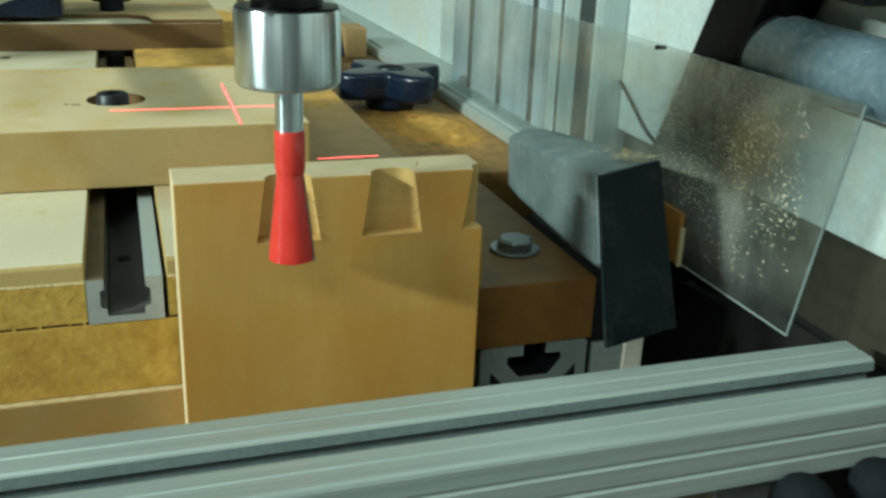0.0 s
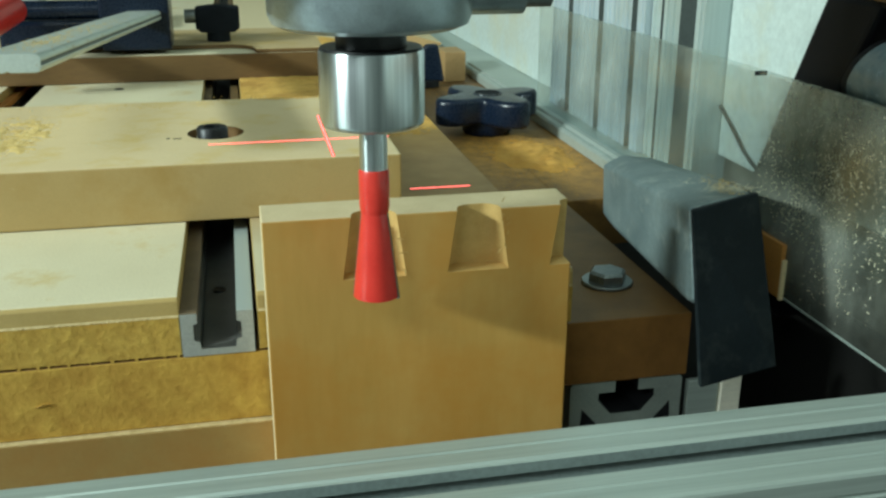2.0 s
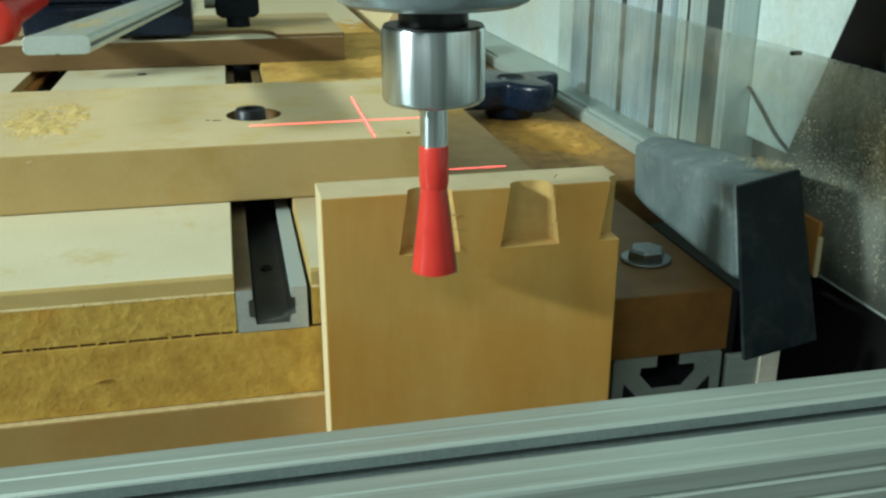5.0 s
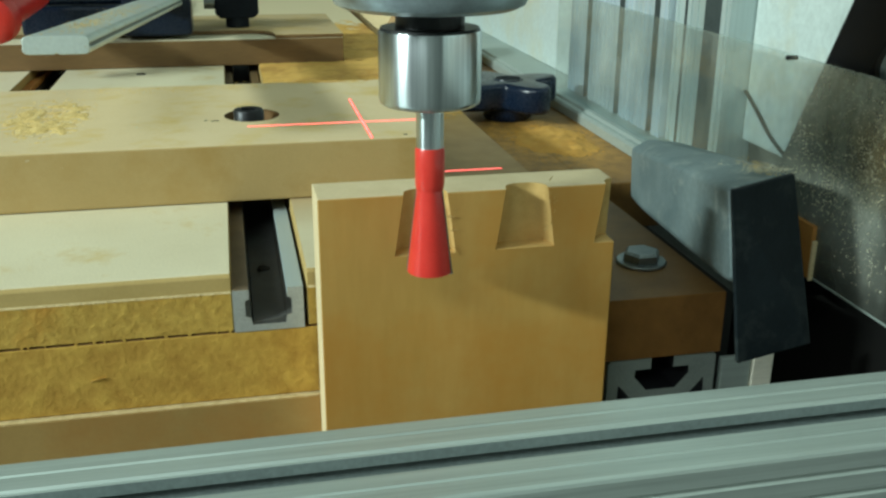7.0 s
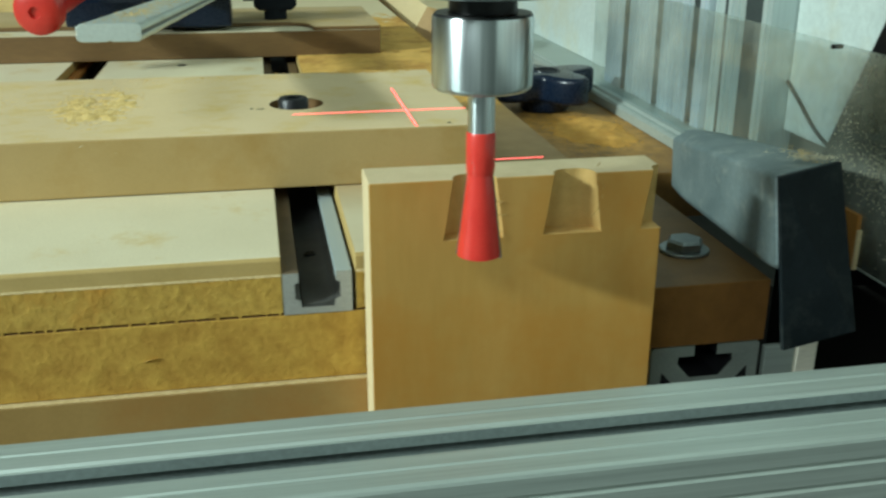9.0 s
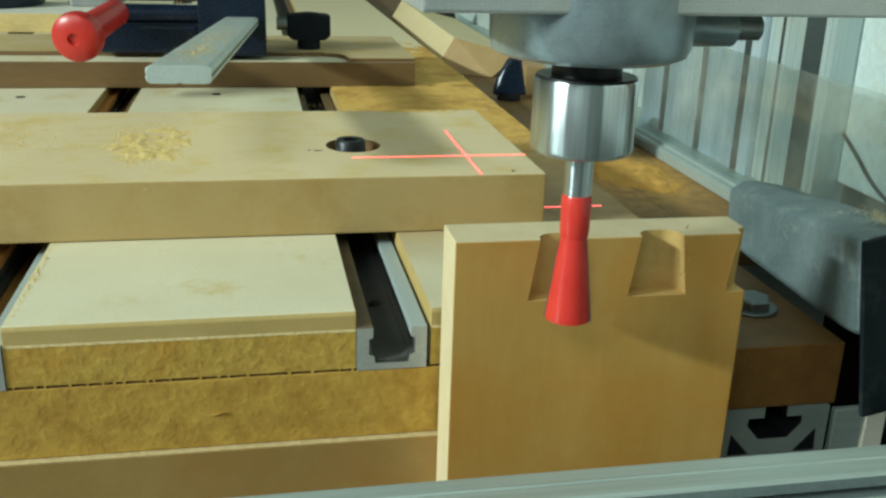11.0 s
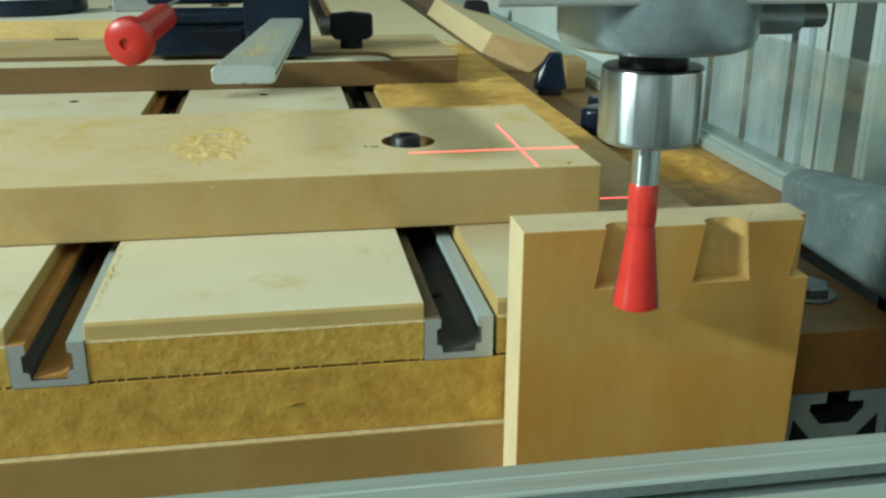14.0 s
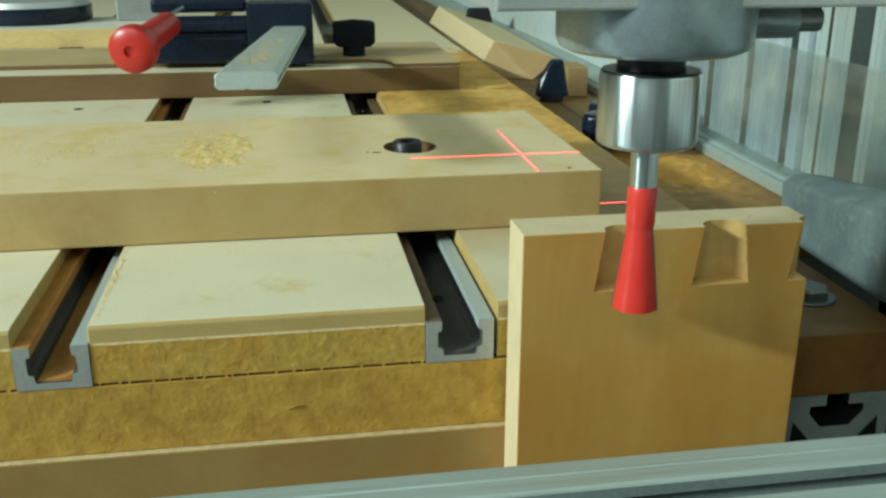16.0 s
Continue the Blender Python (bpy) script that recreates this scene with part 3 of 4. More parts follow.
thing(jig, "pale fibreboard clamping board with a counterbored bolt hole", "board")

bolt = empty("cap_bolt", (-0.0168, 0.1655, 0.0114))
part("head", lathe([(0, 0.0115), (0.0031, 0.0115), (0.0034, 0.0158), (0.0062, 0.0160), (0.0069, 0.0151), (0.0069, 0.0020), (0, 0.0020)], n=36), "black_steel", bolt, smooth=True)
part("washer", lathe([(0.0032, 0.0), (0.0085, 0.0), (0.0085, 0.0016), (0.0032, 0.0016)], n=32), "black_steel", bolt, smooth=True)
thing(bolt, "black socket cap bolt in the counterbore of the clamping board", "bolt")


def arc(cx, cy, r, a0, a1, n=6):
    return [(cx + r * math.cos(radians(a0 + (a1 - a0) * k / n)), cy + r * math.sin(radians(a0 + (a1 - a0) * k / n))) for k in range(n + 1)]


rear = empty("rear_board", (0, 0, 0))
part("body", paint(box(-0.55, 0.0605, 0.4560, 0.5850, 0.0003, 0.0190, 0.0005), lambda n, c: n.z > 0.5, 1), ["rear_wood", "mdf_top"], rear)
upper = [(0.0605, 0.4562), (0.0605, 0.5850), (-0.55, 0.5850), (-0.55, 0.4840)] + [(-0.010, 0.4840)] + arc(-0.010, 0.4640, 0.0200, 90, 20, 5) + [(0.0105, 0.4562)]
part("raised_top", paint(extrude(upper, 0.0191, 0.0222, "z", 0.0004, 1), lambda n, c: n.z > 0.5, 1), ["rear_wood", "rear_dusty"], rear, "thin raised top with a routed edge")
thing(rear, "brown wooden board clamped across the bed, routed along its front", "board")

back = part("back_board", paint(box(-0.60, -0.100, 0.775, 0.90, 0.0003, 0.0190, 0.0006), lambda n, c: n.z > 0.5, 1), ["yellow_wood", "pale_ply"])
thing(back, "yellow wooden board with pale top lying across the bed", "board")

# ---- workpiece ----
WF = 0.0083
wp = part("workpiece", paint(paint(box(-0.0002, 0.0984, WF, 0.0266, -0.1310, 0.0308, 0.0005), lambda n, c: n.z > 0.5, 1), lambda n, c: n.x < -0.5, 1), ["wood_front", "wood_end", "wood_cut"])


def dovetail(x):
    """The swept shape of the cutter: wider at the foot, rounded at the back."""
    pts, r = [], 0.0054
    for half, back, z in ((0.0100, WF + 0.0078, 0.0103), (0.0068, WF + 0.0060, 0.0325)):
        pts += [(x - half, -0.02, z), (x + half, -0.02, z)]
        for side, a0 in ((1, 0), (-1, 90)):
            pts += [(x + side * (half - r) + r * math.cos(radians(a0 + 10 * k)), back - r + r * math.sin(radians(a0 + 10 * k)), z) for k in range(10)]
    ob = part("cutter", hull(pts), "wood_cut")
    ob.data.materials.clear()
    for key in ("wood_front", "wood_end", "wood_cut"):
        ob.data.materials.append(M[key])
    for p in ob.data.polygons:
        p.material_index = 2
    return ob


cut(wp, [dovetail(0.0339), dovetail(0.0673), dovetail(0.1012)])
thing(wp, "golden wooden board clamped upright with dovetail sockets cut in its edge", "board")

# ---- front rail ----
Y0, Y1, Z1, Z0 = -0.0737, -0.0330, -0.0250, -0.0475
YC, ZC = (Y0 + Y1) / 2, (Z0 + Z1) / 2
top = [(Y1, Z1 - 0.0014), (Y1 - 0.0004, Z1 - 0.0005), (Y1 - 0.0014, Z1), (Y1 - 0.0070, Z1), (Y1 - 0.0074, Z1 - 0.0004), (Y1 - 0.0082, Z1 - 0.0004), (Y1 - 0.0086, Z1), (YC + 0.0062, Z1),
       (YC + 0.0056, Z1 - 0.0007), (YC + 0.0048, Z1 - 0.0009), (YC + 0.0044, Z1 - 0.0040), (YC + 0.0088, Z1 - 0.0046), (YC + 0.0050, Z1 - 0.0110)]
mirror = [(2 * YC - a, b) for a, b in top[::-1]]
side = [(Y0, Z1 - 0.0066), (Y0 + 0.0006, Z1 - 0.0072), (Y0 + 0.0006, Z1 - 0.0080), (Y0, Z1 - 0.0086), (Y0, Z0 + 0.0086), (Y0 + 0.0006, Z0 + 0.0080), (Y0 + 0.0006, Z0 + 0.0072), (Y0, Z0 + 0.0066)]
rail_outline = top + mirror + side + [(Y0, Z0 + 0.0012), (Y0 + 0.0012, Z0), (Y1 - 0.0012, Z0), (Y1, Z0 + 0.0012)]
# slot walls and floor of the rail carry their shade as colour
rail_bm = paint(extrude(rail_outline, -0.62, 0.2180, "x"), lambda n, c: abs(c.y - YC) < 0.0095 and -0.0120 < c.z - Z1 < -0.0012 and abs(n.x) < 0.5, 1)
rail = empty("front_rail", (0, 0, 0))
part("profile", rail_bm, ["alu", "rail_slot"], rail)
part("slot_shade_strip", box(-0.6195, 0.2175, YC - 0.0046, YC + 0.0046, Z1 - 0.0108, Z1 - 0.0100), "slot_shade", rail, "thin dark strip for the shade in the slot")
thing(rail, "matt aluminium slotted profile rail along the front of the machine", "rail")
for x in (-0.45, 0.150):
    leg = part("rail_post", box(x, x + 0.02, -0.0660, -0.0400, -0.1316, -0.0476, 0.001), "alu_dark")
    thing(leg, "short aluminium post carrying the front rail", "post", "posts under the front rail")


def knob_on_rail(x, y, z):
    k = empty("levelling_knob", (x, y, z))
    tilt = Matrix.Rotation(radians(102), 4, "X")
    part("grip", place(lathe([(0, 0.0180), (0.0034, 0.0176), (0.0068, 0.0152), (0.0086, 0.0112), (0.0088, 0.0086), (0.0080, 0.0045), (0.0060, 0.0018), (0, 0.0018)], n=40), tilt), "rubber", k, smooth=True)
    part("collar", place(rod((0, 0, 0.0005), (0, 0, 0.0022), 0.0045), tilt), "black_plastic", k, smooth=True)
    return thing(k, "black round plastic knob on the front rail", "knob", "knobs on the front rail")


knob_on_rail(0.1690, -0.0738, -0.0478)
knob_on_rail(0.1960, -0.0738, -0.0470)

# ---- frame beam under the right of the bed ----
CX, W, TOP = 0.1310, 0.0222, -0.0466
h = [(0.0046, 0), (W - 0.001, 0), (W, -0.001), (W, -0.0434), (W - 0.001, -0.0444)]
slot = [(0.0046, 0), (0.0046, -0.0045), (0.0110, -0.0045), (0.0112, -0.0075), (0.0060, -0.0135)]
beam_outline = [(CX + a, TOP + b) for a, b in h] + [(CX - a, TOP + b) for a, b in h[::-1]] + [(CX - a, TOP + b) for a, b in slot[1:]] + [(CX + a, TOP + b) for a, b in slot[:0:-1]]
beam = empty("frame_beam", (0, 0, 0))
# slot faces painted black for the shade inside the profile
beam_bm = paint(extrude(beam_outline, FRONT + 0.0006, 1.05, "y"), lambda n, c: abs(c.x - CX) < 0.0116 and c.z < TOP - 0.0005 and c.z > TOP - 0.014, 2)
part("profile", paint(beam_bm, lambda n, c: n.y < -0.5, 1), ["alu", "beam_end", "black_plastic"], beam)
for sx in (-1, 1):
    # black wedges on the sawn end stand for shaded hollow chambers
    part("hollow", extrude([(CX + sx * 0.0095, TOP - 0.0195), (CX + sx * 0.0175, TOP - 0.0105), (CX + sx * 0.0180, TOP - 0.0195)], FRONT + 0.0002, FRONT + 0.0010, "y"), "black_plastic", beam, "black wedge for the shade of a hollow chamber")
thing(beam, "sawn end of a slotted aluminium frame profile under the bed", "profile")
bracket = empty("angle_bracket", (0, 0, 0))
part("wide_leg", box(0.1562, 0.1690, 0.0300, 0.0330, -0.1314, -0.0500, 0.0006), "alu", bracket)
part("narrow_leg", hull([(0.1700, 0.0290, -0.042), (0.1780, 0.0290, -0.040), (0.1775, 0.0290, -0.1314), (0.1675, 0.0290, -0.1314), (0.1700, 0.0320, -0.042), (0.1780, 0.0320, -0.040), (0.1775, 0.0320, -0.1314), (0.1675, 0.0320, -0.1314)], 0.0004), "pale_ply", bracket, "pale lit narrow leg")
thing(bracket, "pale angle bracket standing beside the frame profile", "bracket")

# bolt through the bed board
hb = empty("hex_bolt", (0.1345, 0.0640, -0.0210))
part("washer", lathe([(0, 0), (0.0100, 0.0), (0.0102, 0.0010), (0.0098, 0.0015), (0, 0.0015)], n=40), "zinc", hb, smooth=True)
part("head", bevel(lathe([(0, 0.0014), (0.0078, 0.0014), (0.0076, 0.0046), (0.0065, 0.0056), (0, 0.0056)], n=6), 0.0004), "zinc", hb)
thing(hb, "dull zinc hexagon bolt with washer in the bed board", "bolt")

# ---- suction hood ----
hood = empty("suction_hood", (0, 0, 0))
shell = [(0.1422, 0.0150, 0.0243), (0.1712, 0.0240, 0.0260), (0.1434, 0.0085, -0.0090), (0.1752, 0.0160, -0.0100), (0.1605, 0.0580, -0.0206), (0.1920, 0.0600, -0.0206),
         (0.1635, 0.1480, 0.0050), (0.1640, 0.1460, -0.0206), (0.1760, 0.1570, 0.0068), (0.1960, 0.1600, 0.0030), (0.1980, 0.1580, -0.0206)]
part("shell", hull(shell, 0.0022, 3), "hood_plastic", hood, "dusty grey plastic shell", smooth=True)
flap = [(0.1416, 0.0132, 0.0248), (0.1712, 0.0236, 0.0262), (0.1772, 0.0084, -0.0342), (0.1450, 0.0024, -0.0362)]
part("flap", hull(flap + [(x, y - 0.0022, z) for x, y, z in flap], 0.0006), "flap_rubber", hood, "black rubber front flap")
thing(hood, "dusty grey-black plastic suction hood lying on the bed", "suction hood")

# ---- side rail, uprights and dust screen ----
sr = [(0.1970, -0.0208), (0.1970, -0.0150), (0.1985, -0.0135), (0.2010, -0.0135), (0.2020, -0.0118), (0.2600, -0.0118), (0.2600, -0.0208)]
side_bed = part("side_board", box(0.1547, 0.2600, 0.176, 1.75, -0.0463, -0.0211, 0.0006), "bed_top")
thing(side_bed, "brown fibreboard ledge beside the bed carrying the side rail", "board")
thing(part("side_rail", extrude(sr, 0.1800, 1.75, "y", 0.0003, 1), "alu"), "pale aluminium guide rail along the side of the bed", "rail")


def ribbed(y0, y1, face, depth, slots, pitch):
    """Outline in plan of an upright profile: a ribbed face with deeper slots."""
    pts, y = [(face + depth, y0), (face, y0)], y0
    marks = []
    k = 0
    while y0 + pitch * (k + 0.5) < y1 - 0.002:
        c = y0 + pitch * (k + 0.5)
        if all(abs(c - s) > w + 0.0022 for s, w in slots):
            marks.append((c, 0.0009, 0.0007))
        k += 1
    marks += [(s, w, 0.012) for s, w in slots]
    for c, w, d in sorted(marks):
        pts += [(face, c - w), (face + d, c - w * 0.9), (face + d, c + w * 0.9), (face, c + w)]
    return pts + [(face, y1), (face + depth, y1)]


def dark_slots(outline, face, ends):
    """An upright drawn up from its plan, its deep slots painted dark for their shade."""
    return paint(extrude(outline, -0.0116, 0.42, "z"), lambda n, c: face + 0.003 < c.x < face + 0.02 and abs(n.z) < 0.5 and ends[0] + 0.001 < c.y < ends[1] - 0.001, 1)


near_up = part("upright_profile", dark_slots(ribbed(0.1660, 0.2270, 0.2185, 0.034, [(0.1842, 0.0088), (0.2140, 0.0016)], 0.0075), 0.2185, (0.1660, 0.2270)), ["alu_dusty", "slot_shade"])
thing(near_up, "dusty aluminium upright profile with a wide dark slot", "profile", "uprights beside the bed")
far_up = part("upright_profile", dark_slots(ribbed(0.2285, 0.3860, 0.2150, 0.036, [(0.2430, 0.0038), (0.2940, 0.0042), (0.3490, 0.0044)], 0.0068), 0.2150, (0.2285, 0.3860)), ["alu_upright", "slot_shade"])
# thin strips deepen the painted shade at the slot floors
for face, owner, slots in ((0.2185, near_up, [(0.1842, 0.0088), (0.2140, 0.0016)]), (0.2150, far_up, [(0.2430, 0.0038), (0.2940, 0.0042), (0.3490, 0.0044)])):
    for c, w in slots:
        part("slot_shade_strip", box(face + 0.0104, face + 0.0117, c - 0.85 * w, c + 0.85 * w, -0.0114, 0.4190), "slot_shade", owner, "thin dark strip for the shade down the slot")
thing(far_up, "ribbed aluminium upright plate with three narrow dark slots", "profile", "uprights beside the bed")

screen_outline = [(-0.0180, -0.0290), (0.1740, -0.0290), (0.1740, -0.0116), (0.3850, -0.0116), (0.3850, 0.0575), (-0.0352, 0.0575)]
screen = empty("dust_screen", (0, 0, 0))
sheet = part("sheet", extrude(screen_outline, 0.2050, 0.2078, "x", 0.0003, 1), "acrylic", screen)
part("screw_head", rod((0.2040, 0.0888, 0.0562), (0.2088, 0.0888, 0.0562), 0.0010, 16), "black_steel", screen, "small dark screw")
part("edge_strip", box(0.2030, 0.2050, 0.0506, 0.0518, -0.0292, -0.0120, 0.0003), "pale_wood", screen, "short pale wooden edging strip")
# thin grey rods put the highlight of the sheet's edges into colour
rim = [(0.1736, -0.0292), (-0.0182, -0.0292), (-0.0354, 0.0574)]
for (ya, za), (yb, zb) in zip(rim, rim[1:]):
    part("edge_highlight", rod((0.2064, ya, za), (0.2064, yb, zb), 0.0005, 8), "rail_slot" if zb > 0 else "beam_end", screen, "grey rod for the highlight on the sheet edge")
thing(screen, "clear acrylic dust screen, clouded and speckled with sawdust", "screen")
part("orange_strip", box(0.2030, 0.2049, 0.0520, 0.0760, -0.0285, -0.0060, 0.0004), "orange_wood", screen, "orange-brown wooden backing strip")

arm = empty("black_arm", (0, 0, 0))
part("strut", hull([(x, y, z) for x in (0.2120, 0.2300) for y, z in ((0.1140, -0.0240), (0.0860, -0.0240), (0.0580, 0.0900), (0.0255, 0.0900))], 0.002), "arm_black", arm)
# recess behind the strut, its shade built as a black piece
part("recess_shade", hull([(x, y, z) for x in (0.2160, 0.2290) for y, z in ((0.0870, -0.0240), (0.0760, -0.0240), (0.0280, 0.0900), (0.0155, 0.0900))], 0.001), "soot_black", arm, "black recess behind the strut, its shade put into colour")
part("hook", hull([(x, y, z) for x in (0.2120, 0.2300) for y, z in ((0.0580, 0.0895), (0.0155, 0.0895), (0.0400, 0.1100), (-0.0200, 0.1020), (-0.0200, 0.0850))], 0.003), "arm_black", arm)
# foot coloured black for the unlit space below the screen
part("foot", hull([(x, y, z) for x in (0.2120, 0.2300) for y, z in ((0.1140, -0.0235), (0.0760, -0.0235), (0.1230, -0.0440), (0.0660, -0.0440))], 0.002), "soot_black", arm)
thing(arm, "black slanting arm standing behind the dust screen", "arm")
tube = empty("grey_tube", (0, 0, 0))
slant = Matrix(((1, 0, 0, 0), (0, 1, -0.55, 0.55 * 0.0635), (0, 0, 1, 0), (0, 0, 0, 1)))
part("pipe", place(rod((0.2205, 0.0330, 0.0652), (0.2205, -0.2200, 0.0560), 0.0125, 36), slant), "grey_tube", tube, smooth=True)
part("rim", place(rod((0.2205, 0.0360, 0.0653), (0.2205, 0.0330, 0.0652), 0.0126, 36), slant), "black_plastic", tube, "dark rim", smooth=True)
thing(tube, "blue-grey plastic pipe held by the black arm", "pipe")
thing(part("brown_ledge", box(0.2100, 0.2317, -0.50, 0.030, 0.0900, 0.1300, 0.002), "brown_board"), "dark brown wooden ledge on the white wall", "ledge")


def cable(points, r, name, label, material="black_plastic"):
    cu = bpy.data.curves.new(name, "CURVE")
    cu.dimensions, cu.bevel_depth, cu.bevel_resolution = "3D", r, 3
    sp = cu.splines.new("BEZIER")
    sp.bezier_points.add(len(points) - 1)
    for bp, p in zip(sp.bezier_points, points):
        bp.co, bp.handle_left_type, bp.handle_right_type = p, "AUTO", "AUTO"
    ob = new("scrap", cu)
    bpy.context.view_layer.update()
    me = bpy.data.meshes.new_from_object(ob.evaluated_get(bpy.context.evaluated_depsgraph_get()))
    bpy.data.objects.remove(ob)
    bpy.data.curves.remove(cu)
    me.materials.clear()
    me.materials.append(M[material])
    return thing(new(name, me), label, "cable")


cable([(0.2308, 0.1652, 0.0270), (0.2306, 0.1510, 0.0188), (0.2308, 0.1357, 0.0090), (0.2308, 0.1200, 0.0030)], 0.0009, "thin_cable", "thin dark cable hanging on the white wall")


# ---- spindle with cutter ----
SX, SY = 0.0322, -0.0066
sp = empty("spindle", (SX, SY, 0))
part("flange", lathe([(0, 0.0892), (0.0180, 0.0891), (0.0240, 0.0896), (0.0266, 0.0908), (0.0276, 0.0932), (0.0279, 0.1030), (0.0279, 0.150), (0, 0.150)], n=64), "cast_grey", sp, smooth=True)
part("neck", lathe([(0.004, 0.0830), (0.0098, 0.0830), (0.0098, 0.0896), (0.004, 0.0896)], n=40), "black_steel", sp, smooth=True)
nut_body = lathe([(0.0040, 0.0626), (0.0135, 0.0626), (0.0143, 0.0632), (0.0146, 0.0642), (0.0146, 0.0828), (0.0143, 0.0836)], n=240)
# slight waves added to the shape imitate streaky reflections round the nut
for v in nut_body.verts:
    a = math.atan2(v.co.y, v.co.x)
    k = 1 + 0.0007 * math.sin(17 * a + 0.6) + 0.0005 * math.sin(29 * a + 2.1) + 0.0003 * math.sin(47 * a)
    v.co.x, v.co.y = v.co.x * k, v.co.y * k
nut = part("collet_nut", nut_body, "turned_steel", sp, "bright turned steel collet nut", smooth=True)
part("nut_top", lathe([(0.0143, 0.0835), (0.0139, 0.0843), (0.0095, 0.0841), (0.0095, 0.0834)], n=64), "black_steel", nut, "blackened top ring", smooth=True)
tool = part("cutter", lathe([(0, 0.0650), (0.00400, 0.0650), (0.00400, 0.0494), (0, 0.0494)], n=36), "turned_steel", sp, "bright steel shank", smooth=True)
part("sleeve", lathe([(0, 0.0497), (0.0041, 0.0497), (0.0044, 0.0489), (0.0044, 0.0388), (0.0041, 0.0369), (0, 0.0369)], n=36), "red_coat", tool, "red coated shoulder", smooth=True)
part("cone", lathe([(0, 0.0371), (0.0039, 0.0371), (0.0068, 0.0120), (0.0069, 0.0110), (0.0062, 0.0106), (0, 0.0110)], n=40), "red_coat", tool, "red coated dovetail body", smooth=True)
for sgn in (-1, 1):
    part("carbide_edge", place(hull([(sgn * 0.0034, -0.0006, 0.0366), (sgn * 0.0041, -0.0006, 0.0366), (sgn * 0.0060, -0.0006, 0.0105), (sgn * 0.0073, -0.0006, 0.0105),
                               (sgn * 0.0034, 0.0006, 0.0366), (sgn * 0.0040, 0.0006, 0.0366), (sgn * 0.0060, 0.0006, 0.0105), (sgn * 0.0072, 0.0006, 0.0105)]), Matrix.Rotation(radians(-28), 4, "Z")), "zinc", tool, "grey carbide cutting edge")
plate = part("mounting_plate", box(-0.0510, 0.1100, -0.0240, 0.0320, 0.1028, 0.1240, 0.0008), "alu_cut", sp, "grey machined plate")
clamp_screw = part("clamp_lug", bevel(rod((0.0270, 0.004, 0.0970), (0.0440, 0.004, 0.0970), 0.0054, 24), 0.0006), "cast_grey", sp, smooth=True)
part("thread", rod((0.0440, 0.004, 0.0970), (0.0520, 0.004, 0.0970), 0.0036, 20), "zinc", clamp_screw, "short threaded end", smooth=True)
thing(sp, "milling spindle with bright collet nut and red dovetail cutter", "spindle")


# ---- laser cross ----
def laser(a, b, z):
    """A fine bright line with a weaker red fringe, between two points of a level surface."""
    a, b = Vector((*a, 0)), Vector((*b, 0))
    across = (b - a).normalized().cross(Vector((0, 0, 1)))
    line = empty("laser_line", (0, 0, 0))
    for name, w, lo, hi, mat in (("fringe", 0.00048, 0.00010, 0.00014, "laser_fringe"), ("core", 0.00020, 0.00014, 0.00020, "laser_core")):
        pts = [p + k * w * across for p in (a, b) for k in (-1, 1)]
        part(name, hull([(p.x, p.y, z + h) for p in pts for h in (lo, hi)]), mat, line)
    return thing(line, "thin red laser line shining on pale fibreboard", "laser line", "laser cross on the boards")


laser((-0.0180, 0.1438), (0.0598, 0.1442), 0.0240)
laser((0.0330, 0.1960), (0.0322, 0.1124), 0.0240)
laser((0.0690, 0.1410), (0.0968, 0.1412), 0.0)
laser((0.0318, 0.1034), (0.0316, 0.0838), 0.0)


# ---- bar clamp lying over the boards ----
bc = empty("bar_clamp", (0, 0, 0))
turn = look((-0.0860, 0.106, 0.0660), (-0.0660, 0.470, 0.0465))
w2, h2, r2 = 0.0122, 0.0034, 0.0024
sec = arc(w2 - r2, h2 - r2, r2, 90, 0, 4) + [(w2 - 0.0003, 0.0006), (w2 - 0.0003, -0.0006)] + arc(w2 - r2, -h2 + r2, r2, 0, -90, 4) + [(0.0010, -h2), (0.0, -h2 + 0.0006), (-0.0010, -h2)] + arc(-w2 + r2, -h2 + r2, r2, -90, -180, 4) + [(-w2 + 0.0003, -0.0006), (-w2 + 0.0003, 0.0006)] + arc(-w2 + r2, h2 - r2, r2, 180, 90, 4)
# side grooves of the bar get painted shade as well
bar = place(paint(extrude(sec, -0.39, 0.0, "z", 0.0003, 1), lambda n, c: abs(c.x) > w2 - 0.0005 and abs(c.y) < 0.0008 and abs(n.z) < 0.5, 1), turn)
part("bar", bar, ["bar_alu", "slot_shade"], bc, "flat pale aluminium bar dusted with chips")
part("jaw", box(-0.0970, -0.0490, 0.4600, 0.5000, 0.0224, 0.0665, 0.002), "blue_plastic", bc, "dark blue clamp jaw")
part("lower_body", box(-0.1680, -0.0972, 0.4720, 0.5000, 0.0224, 0.0430, 0.003), "blue_plastic", bc)
part("upper_body", box(-0.1680, -0.0972, 0.4900, 0.5080, 0.0580, 0.0680, 0.003), "blue_plastic", bc)
part("spindle_sleeve", rod((-0.1550, 0.4800, 0.0500), (-0.0960, 0.4800, 0.0500), 0.0068, 28), "blue_plastic", bc, smooth=True)
grip = rod((-0.1690, 0.3950, 0.0435), (-0.1520, 0.4600, 0.0530), 0.0108, 32, 0.0092)
part("grip", bevel(grip, 0.002, 3), "red_plastic", bc, "red plastic handle", smooth=True)
